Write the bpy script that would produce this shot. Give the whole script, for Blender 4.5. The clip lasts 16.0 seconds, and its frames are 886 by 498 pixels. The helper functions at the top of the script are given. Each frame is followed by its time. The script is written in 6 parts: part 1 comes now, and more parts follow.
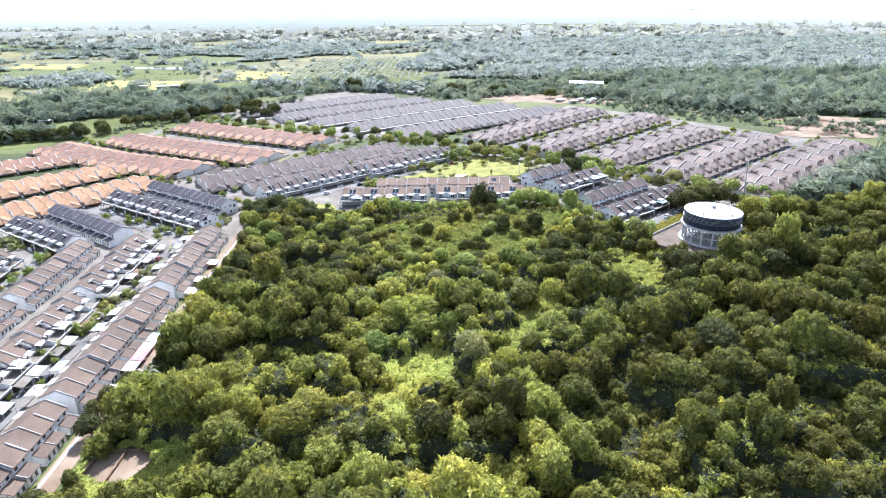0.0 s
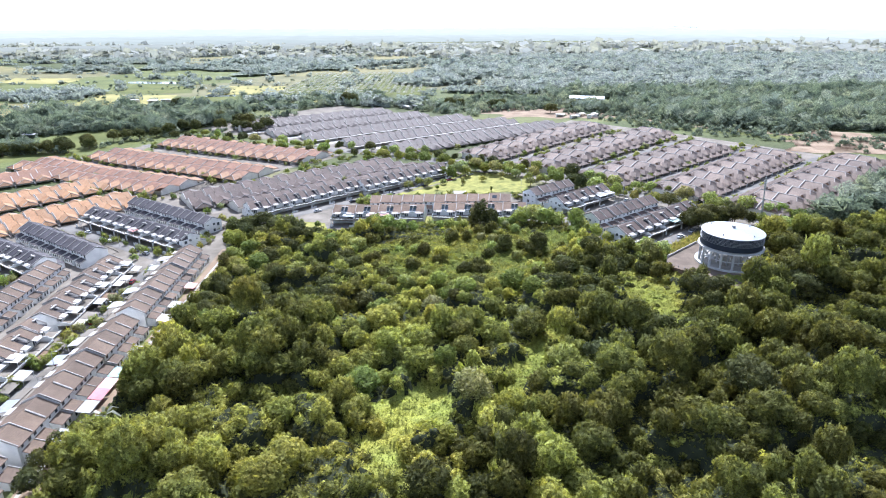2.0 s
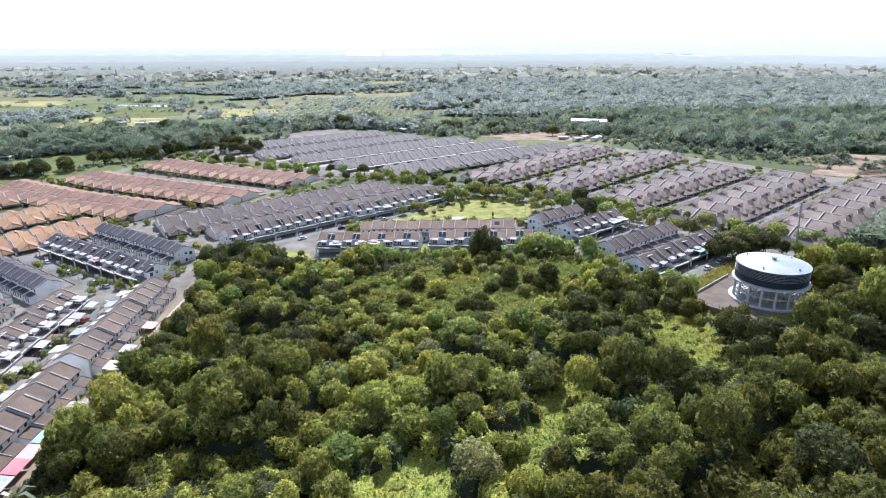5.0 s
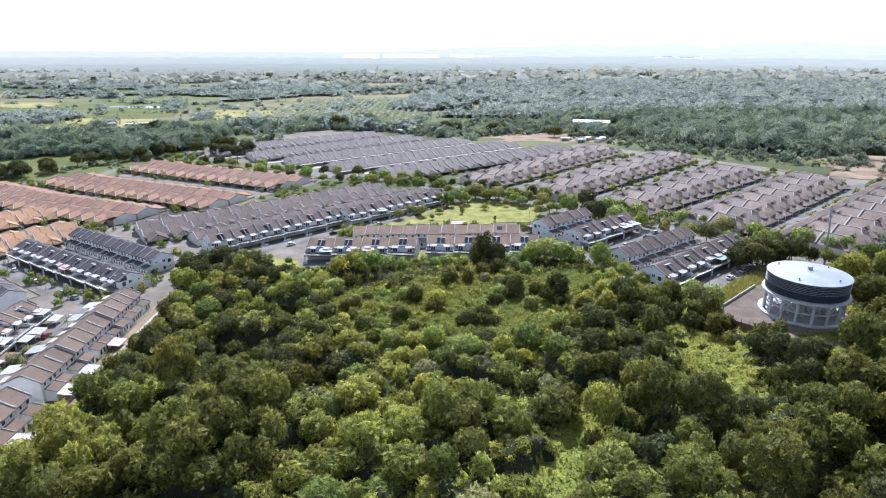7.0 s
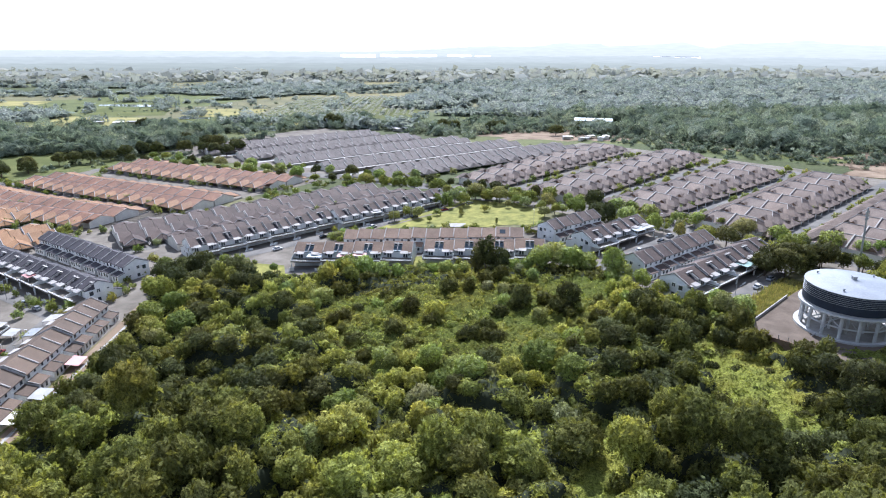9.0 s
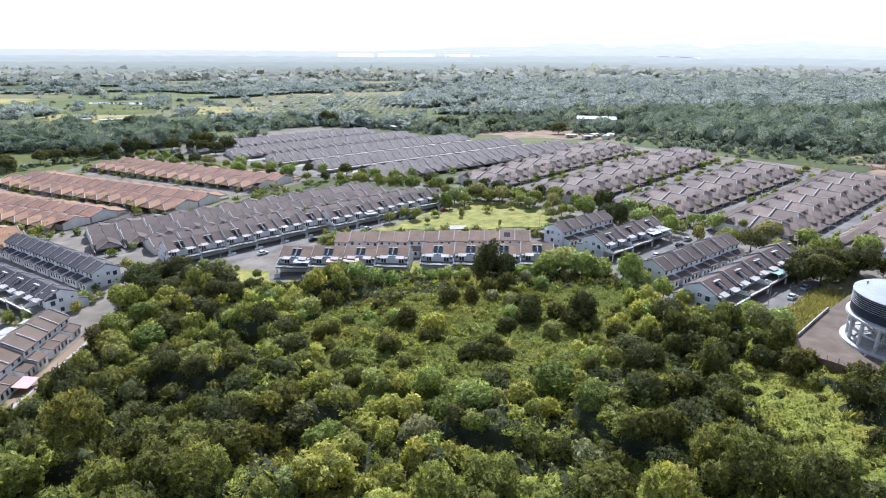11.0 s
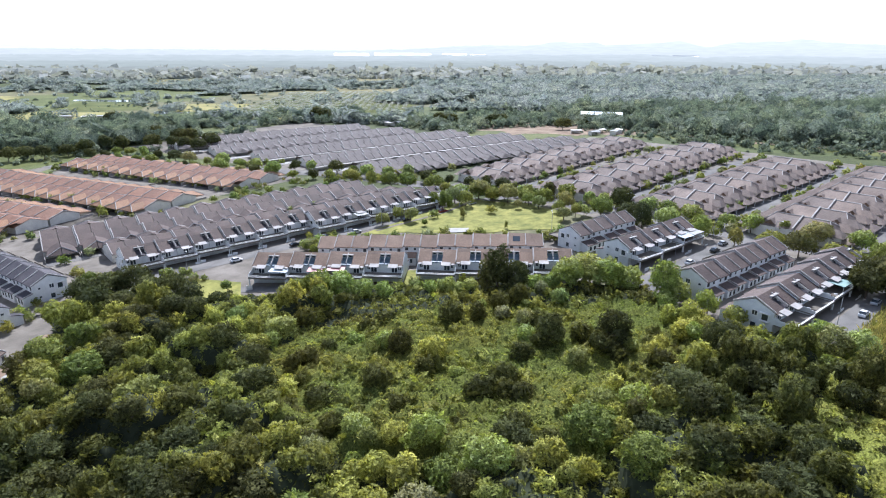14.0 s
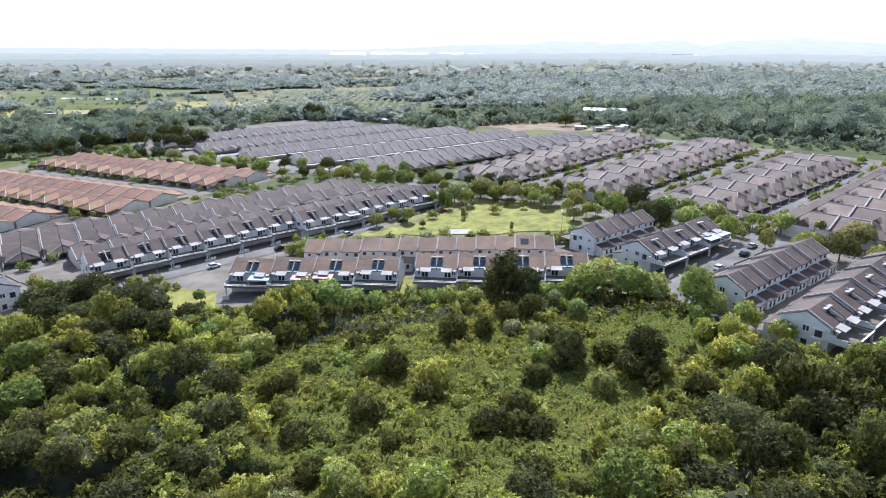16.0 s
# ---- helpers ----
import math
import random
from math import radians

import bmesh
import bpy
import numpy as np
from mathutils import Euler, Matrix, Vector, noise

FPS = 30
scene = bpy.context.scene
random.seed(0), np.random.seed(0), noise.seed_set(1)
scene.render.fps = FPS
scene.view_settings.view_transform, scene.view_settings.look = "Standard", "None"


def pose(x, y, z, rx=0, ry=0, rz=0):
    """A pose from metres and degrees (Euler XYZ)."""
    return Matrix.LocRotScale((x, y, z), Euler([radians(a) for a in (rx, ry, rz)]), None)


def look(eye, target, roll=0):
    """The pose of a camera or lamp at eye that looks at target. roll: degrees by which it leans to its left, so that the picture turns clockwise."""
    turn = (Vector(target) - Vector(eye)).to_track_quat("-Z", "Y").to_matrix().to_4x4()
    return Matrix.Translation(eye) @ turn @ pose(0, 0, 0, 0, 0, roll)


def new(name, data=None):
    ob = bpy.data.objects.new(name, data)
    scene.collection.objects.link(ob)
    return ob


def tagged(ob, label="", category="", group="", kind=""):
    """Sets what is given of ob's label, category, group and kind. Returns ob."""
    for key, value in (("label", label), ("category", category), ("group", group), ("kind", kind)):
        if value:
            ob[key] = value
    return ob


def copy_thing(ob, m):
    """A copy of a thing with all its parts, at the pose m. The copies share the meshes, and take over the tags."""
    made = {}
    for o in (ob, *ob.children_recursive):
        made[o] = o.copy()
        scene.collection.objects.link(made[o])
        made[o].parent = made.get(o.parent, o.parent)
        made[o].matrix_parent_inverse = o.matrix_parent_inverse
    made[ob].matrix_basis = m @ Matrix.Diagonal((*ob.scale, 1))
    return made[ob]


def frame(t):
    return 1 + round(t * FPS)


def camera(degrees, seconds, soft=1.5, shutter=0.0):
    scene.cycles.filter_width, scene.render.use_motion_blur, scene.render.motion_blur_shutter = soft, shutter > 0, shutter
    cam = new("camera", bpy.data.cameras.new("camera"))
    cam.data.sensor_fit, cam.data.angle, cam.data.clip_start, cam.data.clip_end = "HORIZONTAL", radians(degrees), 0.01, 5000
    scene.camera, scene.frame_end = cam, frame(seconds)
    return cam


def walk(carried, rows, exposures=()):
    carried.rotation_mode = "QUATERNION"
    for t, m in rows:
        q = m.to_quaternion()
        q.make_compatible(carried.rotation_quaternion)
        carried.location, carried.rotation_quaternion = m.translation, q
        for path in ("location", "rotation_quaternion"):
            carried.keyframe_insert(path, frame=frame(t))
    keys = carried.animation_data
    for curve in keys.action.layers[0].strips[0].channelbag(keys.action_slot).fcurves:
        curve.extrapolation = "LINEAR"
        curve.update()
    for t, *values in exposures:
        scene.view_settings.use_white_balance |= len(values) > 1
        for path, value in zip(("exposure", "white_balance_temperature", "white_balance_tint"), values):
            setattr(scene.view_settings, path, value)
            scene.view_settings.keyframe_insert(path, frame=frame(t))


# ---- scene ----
# Camera: a drone that flies ahead and sinks over a wood towards terraced housing.
cam = camera(71.6, 16.0, 1.05)
METRES, EYE, TILT, LEAN, TURN = 170.0, 107.67, -22.25, 0.0, 0.0
ROWS = [
    (0.0, 0.0, 0.0, 0.0, 0.0, 0.0, -0.0),
    (0.5, 0.0003, 0.0308, 0.0042, -0.07, 0.36, -0.01),
    (1.0, 0.0005, 0.0618, 0.0085, -0.13, 0.74, -0.03),
    (1.5, 0.0007, 0.0927, 0.0126, -0.18, 1.1, -0.05),
    (2.0, 0.0007, 0.1226, 0.0168, -0.23, 1.48, -0.08),
    (2.5, 0.0006, 0.1538, 0.0207, -0.26, 1.86, -0.11),
    (3.0, 0.001, 0.1849, 0.0254, -0.29, 2.23, -0.14),
    (3.5, 0.0013, 0.2157, 0.0293, -0.33, 2.67, -0.17),
    (4.0, 0.0019, 0.2466, 0.0335, -0.36, 3.09, -0.18),
    (4.5, 0.0019, 0.2776, 0.0372, -0.42, 3.53, -0.14),
    (7.0, 0.0016, 0.4328, 0.059, -0.64, 4.13, -0.1),
    (7.5, 0.001, 0.4637, 0.0641, -0.7, 4.13, -0.07),
    (8.0, 0.0008, 0.4944, 0.0691, -0.76, 4.16, -0.06),
    (8.5, 0.0005, 0.5251, 0.0743, -0.83, 4.17, -0.05),
    (9.0, 0.0001, 0.5559, 0.0795, -0.89, 4.17, -0.04),
    (11.5, -0.0017, 0.71, 0.1022, -1.15, 4.23, -0.07),
    (12.0, -0.0019, 0.7412, 0.1064, -1.19, 4.24, -0.03),
    (12.5, -0.0023, 0.7724, 0.1108, -1.23, 4.25, -0.01),
    (13.0, -0.0027, 0.8037, 0.1149, -1.27, 4.26, 0.03),
    (13.5, -0.003, 0.8348, 0.1194, -1.32, 4.27, 0.06),
    (14.0, -0.0032, 0.866, 0.1239, -1.36, 4.26, 0.09),
    (14.5, -0.0035, 0.8974, 0.1283, -1.41, 4.27, 0.13),
    (15.0, -0.0039, 0.9286, 0.1325, -1.47, 4.26, 0.14),
    (15.5, -0.004, 0.9596, 0.1369, -1.51, 4.26, 0.2),
    (16.0, -0.0045, 0.9899, 0.141, -1.57, 4.25, 0.27),
]
walk(cam, [(t, pose(0, 0, EYE, TILT, LEAN, TURN) @ pose(METRES * x, METRES * y, METRES * z, 90 + pitch, roll, yaw)) for t, x, y, z, yaw, pitch, roll in ROWS],
     exposures=[(0.0, 1.5, 5560, 15), (4.5, 0.99, 5560, 15), (16.0, 0.82, 5560, 15)])

# ---- light ----
SUN_AZIMUTH, SUN_HEIGHT = 88.0, 46.0      # degrees, azimuth from +x towards +y
world = bpy.data.worlds.new("sky")
scene.world = world
world.use_nodes = True
wn = world.node_tree.nodes
sky = wn.new("ShaderNodeTexSky")
sky.sky_type, sky.sun_disc = "NISHITA", False
sky.sun_elevation, sky.sun_rotation = radians(SUN_HEIGHT), radians(90 - SUN_AZIMUTH)
sky.air_density, sky.dust_density, sky.ozone_density = 1.0, 0.3, 1.5
wn["Background"].inputs["Strength"].default_value = 0.13
milky = wn.new("ShaderNodeHueSaturation")      # thin haze takes the blue out of the sky
milky.inputs["Saturation"].default_value = 0.5
world.node_tree.links.new(sky.outputs[0], milky.inputs["Color"])
world.node_tree.links.new(milky.outputs[0], wn["Background"].inputs["Color"])
sun = new("sun", bpy.data.lights.new("sun", "SUN"))
sun.data.energy, sun.data.angle, sun.data.color = 5.0, radians(0.6), (1.0, 0.965, 0.90)
sa, sh = radians(SUN_AZIMUTH), radians(SUN_HEIGHT)
sun.matrix_world = look((0, 0, 300), (-math.cos(sa) * math.cos(sh), -math.sin(sa) * math.cos(sh), 300 - math.sin(sh)))


# ---- materials ----
def shader(name):
    m = bpy.data.materials.new(name)
    m.use_nodes = True
    return m, m.node_tree.nodes, m.node_tree.links, m.node_tree.nodes["Principled BSDF"]


def ramp(nodes, stops):
    r = nodes.new("ShaderNodeValToRGB")
    while len(r.color_ramp.elements) < len(stops):
        r.color_ramp.elements.new(0.5)
    for e, (at, c) in zip(r.color_ramp.elements, stops):
        e.position, e.color = at, (*c, 1)
    return r


def world_noise(nodes, links, scale, detail=3.0, rough=0.6):
    co = nodes.new("ShaderNodeNewGeometry")
    n = nodes.new("ShaderNodeTexNoise")
    n.inputs["Scale"].default_value, n.inputs["Detail"].default_value, n.inputs["Roughness"].default_value = scale, detail, rough
    links.new(co.outputs["Position"], n.inputs["Vector"])
    return n


def mix(nodes, links, a, b, fac, kind="MIX"):
    m = nodes.new("ShaderNodeMix")
    m.data_type, m.blend_type = "RGBA", kind
    for value, at in ((fac, 0), (a, 6), (b, 7)):
        if isinstance(value, (int, float)):
            m.inputs[at].default_value = value
        elif isinstance(value, tuple):
            m.inputs[at].default_value = (*value, 1)
        else:
            links.new(value, m.inputs[at])
    return m.outputs[2]


def bump(nodes, links, bsdf, height, strength, distance):
    b = nodes.new("ShaderNodeBump")
    b.inputs["Strength"].default_value, b.inputs["Distance"].default_value = strength, distance
    links.new(height, b.inputs["Height"])
    links.new(b.outputs[0], bsdf.inputs["Normal"])


def plain(name, dark, light, scale=0.7, rough=0.7, metal=0.0, fine=9.0, spec=0.4):
    """A surface with stains and a fine grain between two shades."""
    m, n, l, p = shader(name)
    big, small = world_noise(n, l, scale, 5.0), world_noise(n, l, fine, 3.0)
    r = ramp(n, [(0.3, dark), (0.7, light)])
    l.new(big.outputs["Fac"], r.inputs[0])
    s = ramp(n, [(0.3, (0.78, 0.78, 0.78)), (0.7, (1.0, 1.0, 1.0))])
    l.new(small.outputs["Fac"], s.inputs[0])
    l.new(mix(n, l, r.outputs[0], s.outputs[0], 1.0, "MULTIPLY"), p.inputs["Base Color"])
    p.inputs["Roughness"].default_value, p.inputs["Metallic"].default_value = rough, metal
    p.inputs["Specular IOR Level"].default_value = spec
    bump(n, l, p, small.outputs["Fac"], 0.3, 0.03)
    return m


def tiles(name, dark, light, gloss=0.75):
    """Roof tiles: courses up the slope, single tiles along it, weathered in patches."""
    m, n, l, p = shader(name)
    co = n.new("ShaderNodeTexCoord")
    wave = n.new("ShaderNodeTexWave")
    wave.wave_type, wave.bands_direction, wave.wave_profile = "BANDS", "Y", "SAW"
    wave.inputs["Scale"].default_value, wave.inputs["Distortion"].default_value = 0.75, 0.15
    l.new(co.outputs["Object"], wave.inputs["Vector"])
    wx = n.new("ShaderNodeTexWave")
    wx.wave_type, wx.bands_direction = "BANDS", "X"
    wx.inputs["Scale"].default_value, wx.inputs["Distortion"].default_value = 1.0, 0.3
    l.new(co.outputs["Object"], wx.inputs["Vector"])
    big, small = world_noise(n, l, 0.16, 4.0), world_noise(n, l, 2.2, 4.0)
    r = ramp(n, [(0.25, dark), (0.75, light)])
    l.new(big.outputs["Fac"], r.inputs[0])
    s = ramp(n, [(0.3, (0.72, 0.72, 0.74)), (0.7, (1.08, 1.05, 1.0))])
    l.new(small.outputs["Fac"], s.inputs[0])
    c = mix(n, l, r.outputs[0], s.outputs[0], 1.0, "MULTIPLY")
    w = ramp(n, [(0.0, (0.62, 0.62, 0.62)), (0.3, (1.0, 1.0, 1.0))])
    l.new(wave.outputs["Fac"], w.inputs[0])
    c = mix(n, l, c, w.outputs[0], 0.8, "MULTIPLY")
    info = n.new("ShaderNodeObjectInfo")
    v = ramp(n, [(0.0, (0.82, 0.82, 0.84)), (1.0, (1.12, 1.08, 1.05))])
    l.new(info.outputs["Random"], v.inputs[0])
    l.new(mix(n, l, c, v.outputs[0], 1.0, "MULTIPLY"), p.inputs["Base Color"])
    p.inputs["Roughness"].default_value = gloss
    p.inputs["Specular IOR Level"].default_value = 0.15
    add = n.new("ShaderNodeMath")
    add.operation = "ADD"
    l.new(wave.outputs["Fac"], add.inputs[0])
    l.new(wx.outputs["Fac"], add.inputs[1])
    bump(n, l, p, add.outputs[0], 0.5, 0.06)
    return m


def foliage(name, stops, glow=0.42, rough=0.6, spec=0.18, sharp=0.6, sheen=0.0, through_tone=(1.0, 1.0, 0.65), grain=2.6, ragged=0.0):
    """Leaves: hue by tree, shade by leaf, light that comes through."""
    m, n, l, p = shader(name)
    info, att, geo = n.new("ShaderNodeObjectInfo"), n.new("ShaderNodeAttribute"), n.new("ShaderNodeNewGeometry")
    att.attribute_name = "tint"
    add = n.new("ShaderNodeMath")
    add.operation = "ADD"
    l.new(info.outputs["Random"], add.inputs[0])
    l.new(att.outputs["Fac"], add.inputs[1])
    fr = n.new("ShaderNodeMath")
    fr.operation = "FRACT"
    l.new(add.outputs[0], fr.inputs[0])
    r = ramp(n, stops)
    l.new(fr.outputs[0], r.inputs[0])
    v = ramp(n, [(0.0, (sharp, sharp, sharp)), (1.0, (2.05 - sharp, 2.0 - sharp, 1.9 - sharp))])
    l.new(geo.outputs["Random Per Island"], v.inputs[0])
    patch = world_noise(n, l, 0.35, 3.0)
    pr = ramp(n, [(0.3, (0.82, 0.8, 0.82)), (0.7, (1.2, 1.14, 1.0))])
    l.new(patch.outputs["Fac"], pr.inputs[0])
    c = mix(n, l, mix(n, l, r.outputs[0], v.outputs[0], 1.0, "MULTIPLY"), pr.outputs[0], 1.0, "MULTIPLY")
    if grain:
        fine = world_noise(n, l, grain, 2.0, 0.7)
        gr = ramp(n, [(0.34, (0.5, 0.51, 0.53)), (0.62, (1.4, 1.38, 1.3))])
        l.new(fine.outputs["Fac"], gr.inputs[0])
        c = mix(n, l, c, gr.outputs[0], 1.0, "MULTIPLY")
        bump(n, l, p, fine.outputs["Fac"], 0.7, 0.35)
        drift = world_noise(n, l, 0.045, 3.0)
        dr = ramp(n, [(0.42, (1.0, 1.0, 1.0)), (0.7, (1.16, 0.97, 0.86) if grain > 1 else (0.86, 0.9, 0.92))])
        l.new(drift.outputs["Fac"], dr.inputs[0])
        c = mix(n, l, c, dr.outputs[0], 1.0, "MULTIPLY")
    l.new(c, p.inputs["Base Color"])
    p.inputs["Roughness"].default_value, p.inputs["Specular IOR Level"].default_value = rough, spec
    p.inputs["Sheen Weight"].default_value, p.inputs["Sheen Roughness"].default_value = sheen, 0.5
    t = n.new("ShaderNodeBsdfTranslucent")
    l.new(mix(n, l, c, through_tone, 1.0, "MULTIPLY"), t.inputs["Color"])
    ms = n.new("ShaderNodeMixShader")
    ms.inputs[0].default_value = glow
    l.new(p.outputs[0], ms.inputs[1])
    l.new(t.outputs[0], ms.inputs[2])
    if ragged:                                  # gaps between the leaves of a spray
        gap, hole, cut = world_noise(n, l, ragged, 1.0), n.new("ShaderNodeMath"), n.new("ShaderNodeMixShader")
        hole.operation, hole.inputs[1].default_value = "GREATER_THAN", 0.46
        l.new(gap.outputs["Fac"], hole.inputs[0])
        l.new(hole.outputs[0], cut.inputs[0])
        l.new(n.new("ShaderNodeBsdfTransparent").outputs[0], cut.inputs[1])
        l.new(ms.outputs[0], cut.inputs[2])
        ms = cut
    l.new(ms.outputs[0], n["Material Output"].inputs["Surface"])
    return m


def glass(name, tone=(0.03, 0.04, 0.05)):
    m, n, l, p = shader(name)
    p.inputs["Base Color"].default_value, p.inputs["Roughness"].default_value = (*tone, 1), 0.08
    p.inputs["Specular IOR Level"].default_value = 0.6
    return m


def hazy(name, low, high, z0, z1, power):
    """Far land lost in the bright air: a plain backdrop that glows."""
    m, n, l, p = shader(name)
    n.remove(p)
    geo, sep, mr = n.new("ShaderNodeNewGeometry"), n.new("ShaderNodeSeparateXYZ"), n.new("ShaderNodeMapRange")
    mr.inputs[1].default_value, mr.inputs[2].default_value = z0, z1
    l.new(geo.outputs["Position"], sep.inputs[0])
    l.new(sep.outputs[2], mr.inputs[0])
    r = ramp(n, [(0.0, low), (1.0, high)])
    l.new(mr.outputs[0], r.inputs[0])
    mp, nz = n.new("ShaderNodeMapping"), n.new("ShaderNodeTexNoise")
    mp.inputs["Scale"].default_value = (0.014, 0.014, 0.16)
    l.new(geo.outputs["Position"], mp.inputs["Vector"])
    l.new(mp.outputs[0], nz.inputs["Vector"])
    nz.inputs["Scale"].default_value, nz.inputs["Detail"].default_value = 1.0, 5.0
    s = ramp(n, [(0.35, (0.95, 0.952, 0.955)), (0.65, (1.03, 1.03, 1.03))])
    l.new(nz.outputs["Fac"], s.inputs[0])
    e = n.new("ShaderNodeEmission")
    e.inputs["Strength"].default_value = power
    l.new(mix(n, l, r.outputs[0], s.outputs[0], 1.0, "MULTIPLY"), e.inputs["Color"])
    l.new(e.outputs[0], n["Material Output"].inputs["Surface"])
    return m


WHITE = plain("white_plaster", (0.62, 0.62, 0.60), (0.78, 0.77, 0.74), 0.35, 0.75)
TANKWHITE = plain("stained_white_concrete", (0.40, 0.40, 0.39), (0.56, 0.56, 0.55), 0.3, 0.8)
CREAM = plain("cream_plaster", (0.55, 0.52, 0.46), (0.72, 0.68, 0.60), 0.35, 0.75)
GREYWALL = plain("pale_blue_plaster", (0.55, 0.57, 0.575), (0.70, 0.715, 0.715), 0.35, 0.75)
CONCRETE = plain("concrete", (0.31, 0.30, 0.28), (0.48, 0.46, 0.43), 0.25, 0.8, spec=0.06)
PARAPET = plain("weathered_parapet", (0.34, 0.318, 0.297), (0.52, 0.487, 0.457), 0.5, 0.8, spec=0.06)
ASPHALT = plain("asphalt", (0.125, 0.12, 0.112), (0.225, 0.213, 0.197), 0.12, 0.85, spec=0.06)
PAVING = plain("estate_paving", (0.135, 0.119, 0.098), (0.26, 0.232, 0.196), 0.12, 0.9, spec=0.06)
YARD = plain("brown_yard_asphalt", (0.11, 0.088, 0.07), (0.19, 0.152, 0.122), 0.2, 0.9, spec=0.06)
SAND = plain("bare_earth", (0.18, 0.125, 0.085), (0.34, 0.265, 0.19), 0.08, 0.9, spec=0.06)
SHEET = plain("white_metal_sheet", (0.30, 0.30, 0.29), (0.47, 0.465, 0.45), 0.4, 0.6, 0.0, 6.0, spec=0.15)
BLUESHEET = plain("pale_blue_sheet", (0.36, 0.43, 0.48), (0.50, 0.57, 0.62), 0.4, 0.55)
PINKSHEET = plain("faded_red_sheet", (0.52, 0.24, 0.22), (0.66, 0.36, 0.33), 0.4, 0.5)
TEALSHEET = plain("teal_sheet", (0.20, 0.32, 0.295), (0.31, 0.43, 0.40), 0.4, 0.45)
REDSHEET = plain("deep_red_sheet", (0.42, 0.10, 0.12), (0.55, 0.17, 0.18), 0.4, 0.5)
NAVY = plain("navy_painted_steel", (0.012, 0.018, 0.035), (0.03, 0.04, 0.065), 0.3, 0.4, 0.2)
STEEL = plain("grey_steel", (0.30, 0.31, 0.32), (0.42, 0.43, 0.44), 0.8, 0.45, 0.5)
TANKROOF = plain("pale_roof_sheet", (0.25, 0.265, 0.285), (0.36, 0.378, 0.40), 0.15, 0.42, 0.35, 2.0, 0.4)
DARKPANE = glass("dark_glass")
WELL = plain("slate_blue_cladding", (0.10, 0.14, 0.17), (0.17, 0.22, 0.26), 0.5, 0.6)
BARK = plain("bark", (0.07, 0.05, 0.035), (0.16, 0.12, 0.09), 2.0, 0.9)
# brown timber, also the colour of the shaded gablet faces
TIMBER_AND_SHADE = plain("weathered_timber_and_shade", (0.14, 0.09, 0.06), (0.25, 0.18, 0.13), 1.0, 0.85, spec=0.06)
TYRE = plain("tyre", (0.015, 0.015, 0.015), (0.03, 0.03, 0.03), 2.0, 0.9)
TILE_BROWN = tiles("brown_tiles", (0.11, 0.082, 0.062), (0.186, 0.141, 0.109))
TILE_TAN = tiles("tan_brown_tiles", (0.182, 0.13, 0.096), (0.295, 0.218, 0.165))
TILE_DARK = tiles("dark_brown_tiles", (0.09, 0.07, 0.062), (0.155, 0.122, 0.108))
TILE_SLATE = tiles("charcoal_tiles", (0.05, 0.048, 0.055), (0.10, 0.095, 0.105))
TILE_RED = tiles("brick_red_tiles", (0.20, 0.113, 0.078), (0.31, 0.188, 0.13))
TILE_RUST = tiles("rust_tiles", (0.28, 0.163, 0.098), (0.39, 0.245, 0.15))
TILE_ORANGE = tiles("orange_tiles", (0.305, 0.172, 0.09), (0.42, 0.26, 0.148))
TILE_GREY = tiles("grey_brown_tiles", (0.128, 0.113, 0.104), (0.205, 0.182, 0.17))
TILE_MAUVE = tiles("grey_tan_tiles", (0.182, 0.146, 0.122), (0.29, 0.238, 0.204))
LEAF = foliage("tree_leaves", [(0.0, (0.124, 0.173, 0.0523)), (0.2, (0.173, 0.229, 0.0672)), (0.4, (0.25, 0.284, 0.0895)), (0.56, (0.138, 0.202, 0.0597)),
                               (0.72, (0.266, 0.284, 0.125)), (0.86, (0.224, 0.264, 0.166)), (1.0, (0.204, 0.305, 0.0829))], 0.36, 0.65, 0.08, 0.7, ragged=3.2)
WOODLEAF = foliage("wood_leaves", [(0.0, (0.0594, 0.0707, 0.0302)), (0.25, (0.119, 0.139, 0.049)), (0.5, (0.201, 0.237, 0.0736)), (0.75, (0.292, 0.343, 0.102)), (1.0, (0.355, 0.411, 0.127))], 0.44, 0.7, 0.06, 0.64, through_tone=(1.03, 1.0, 0.6), ragged=3.2)
SHRUB = foliage("vine_leaves", [(0.0, (0.184, 0.242, 0.0624)), (0.4, (0.252, 0.299, 0.0836)), (0.7, (0.298, 0.324, 0.109)), (1.0, (0.191, 0.252, 0.0692))], 0.5, 0.7, 0.05, through_tone=(1.0, 1.0, 0.5), ragged=3.2)
LOWGROWTH = foliage("ground_creepers", [(0.0, (0.148, 0.195, 0.0506)), (0.5, (0.196, 0.237, 0.0653)), (1.0, (0.148, 0.195, 0.0506))], 0.25, 0.9, 0.03)
# brush under the trees: their shade is put into this near-black colour
BRUSH = plain("shade_dark_brush", (0.022, 0.028, 0.016), (0.055, 0.062, 0.034), 0.3, 0.9, 0.0, 1.6, spec=0.06)
# far leaves: paler, greyer and bluer than near ones, haze put into the colour
FARLEAF = foliage("hazed_woodland_leaves", [(0.0, (0.21, 0.259, 0.266)), (0.5, (0.244, 0.291, 0.299)), (1.0, (0.278, 0.317, 0.327))], 0.45, 0.8, 0.04, 0.93, 0.03, (1.0, 1.0, 0.9), grain=0.35, ragged=0.5)
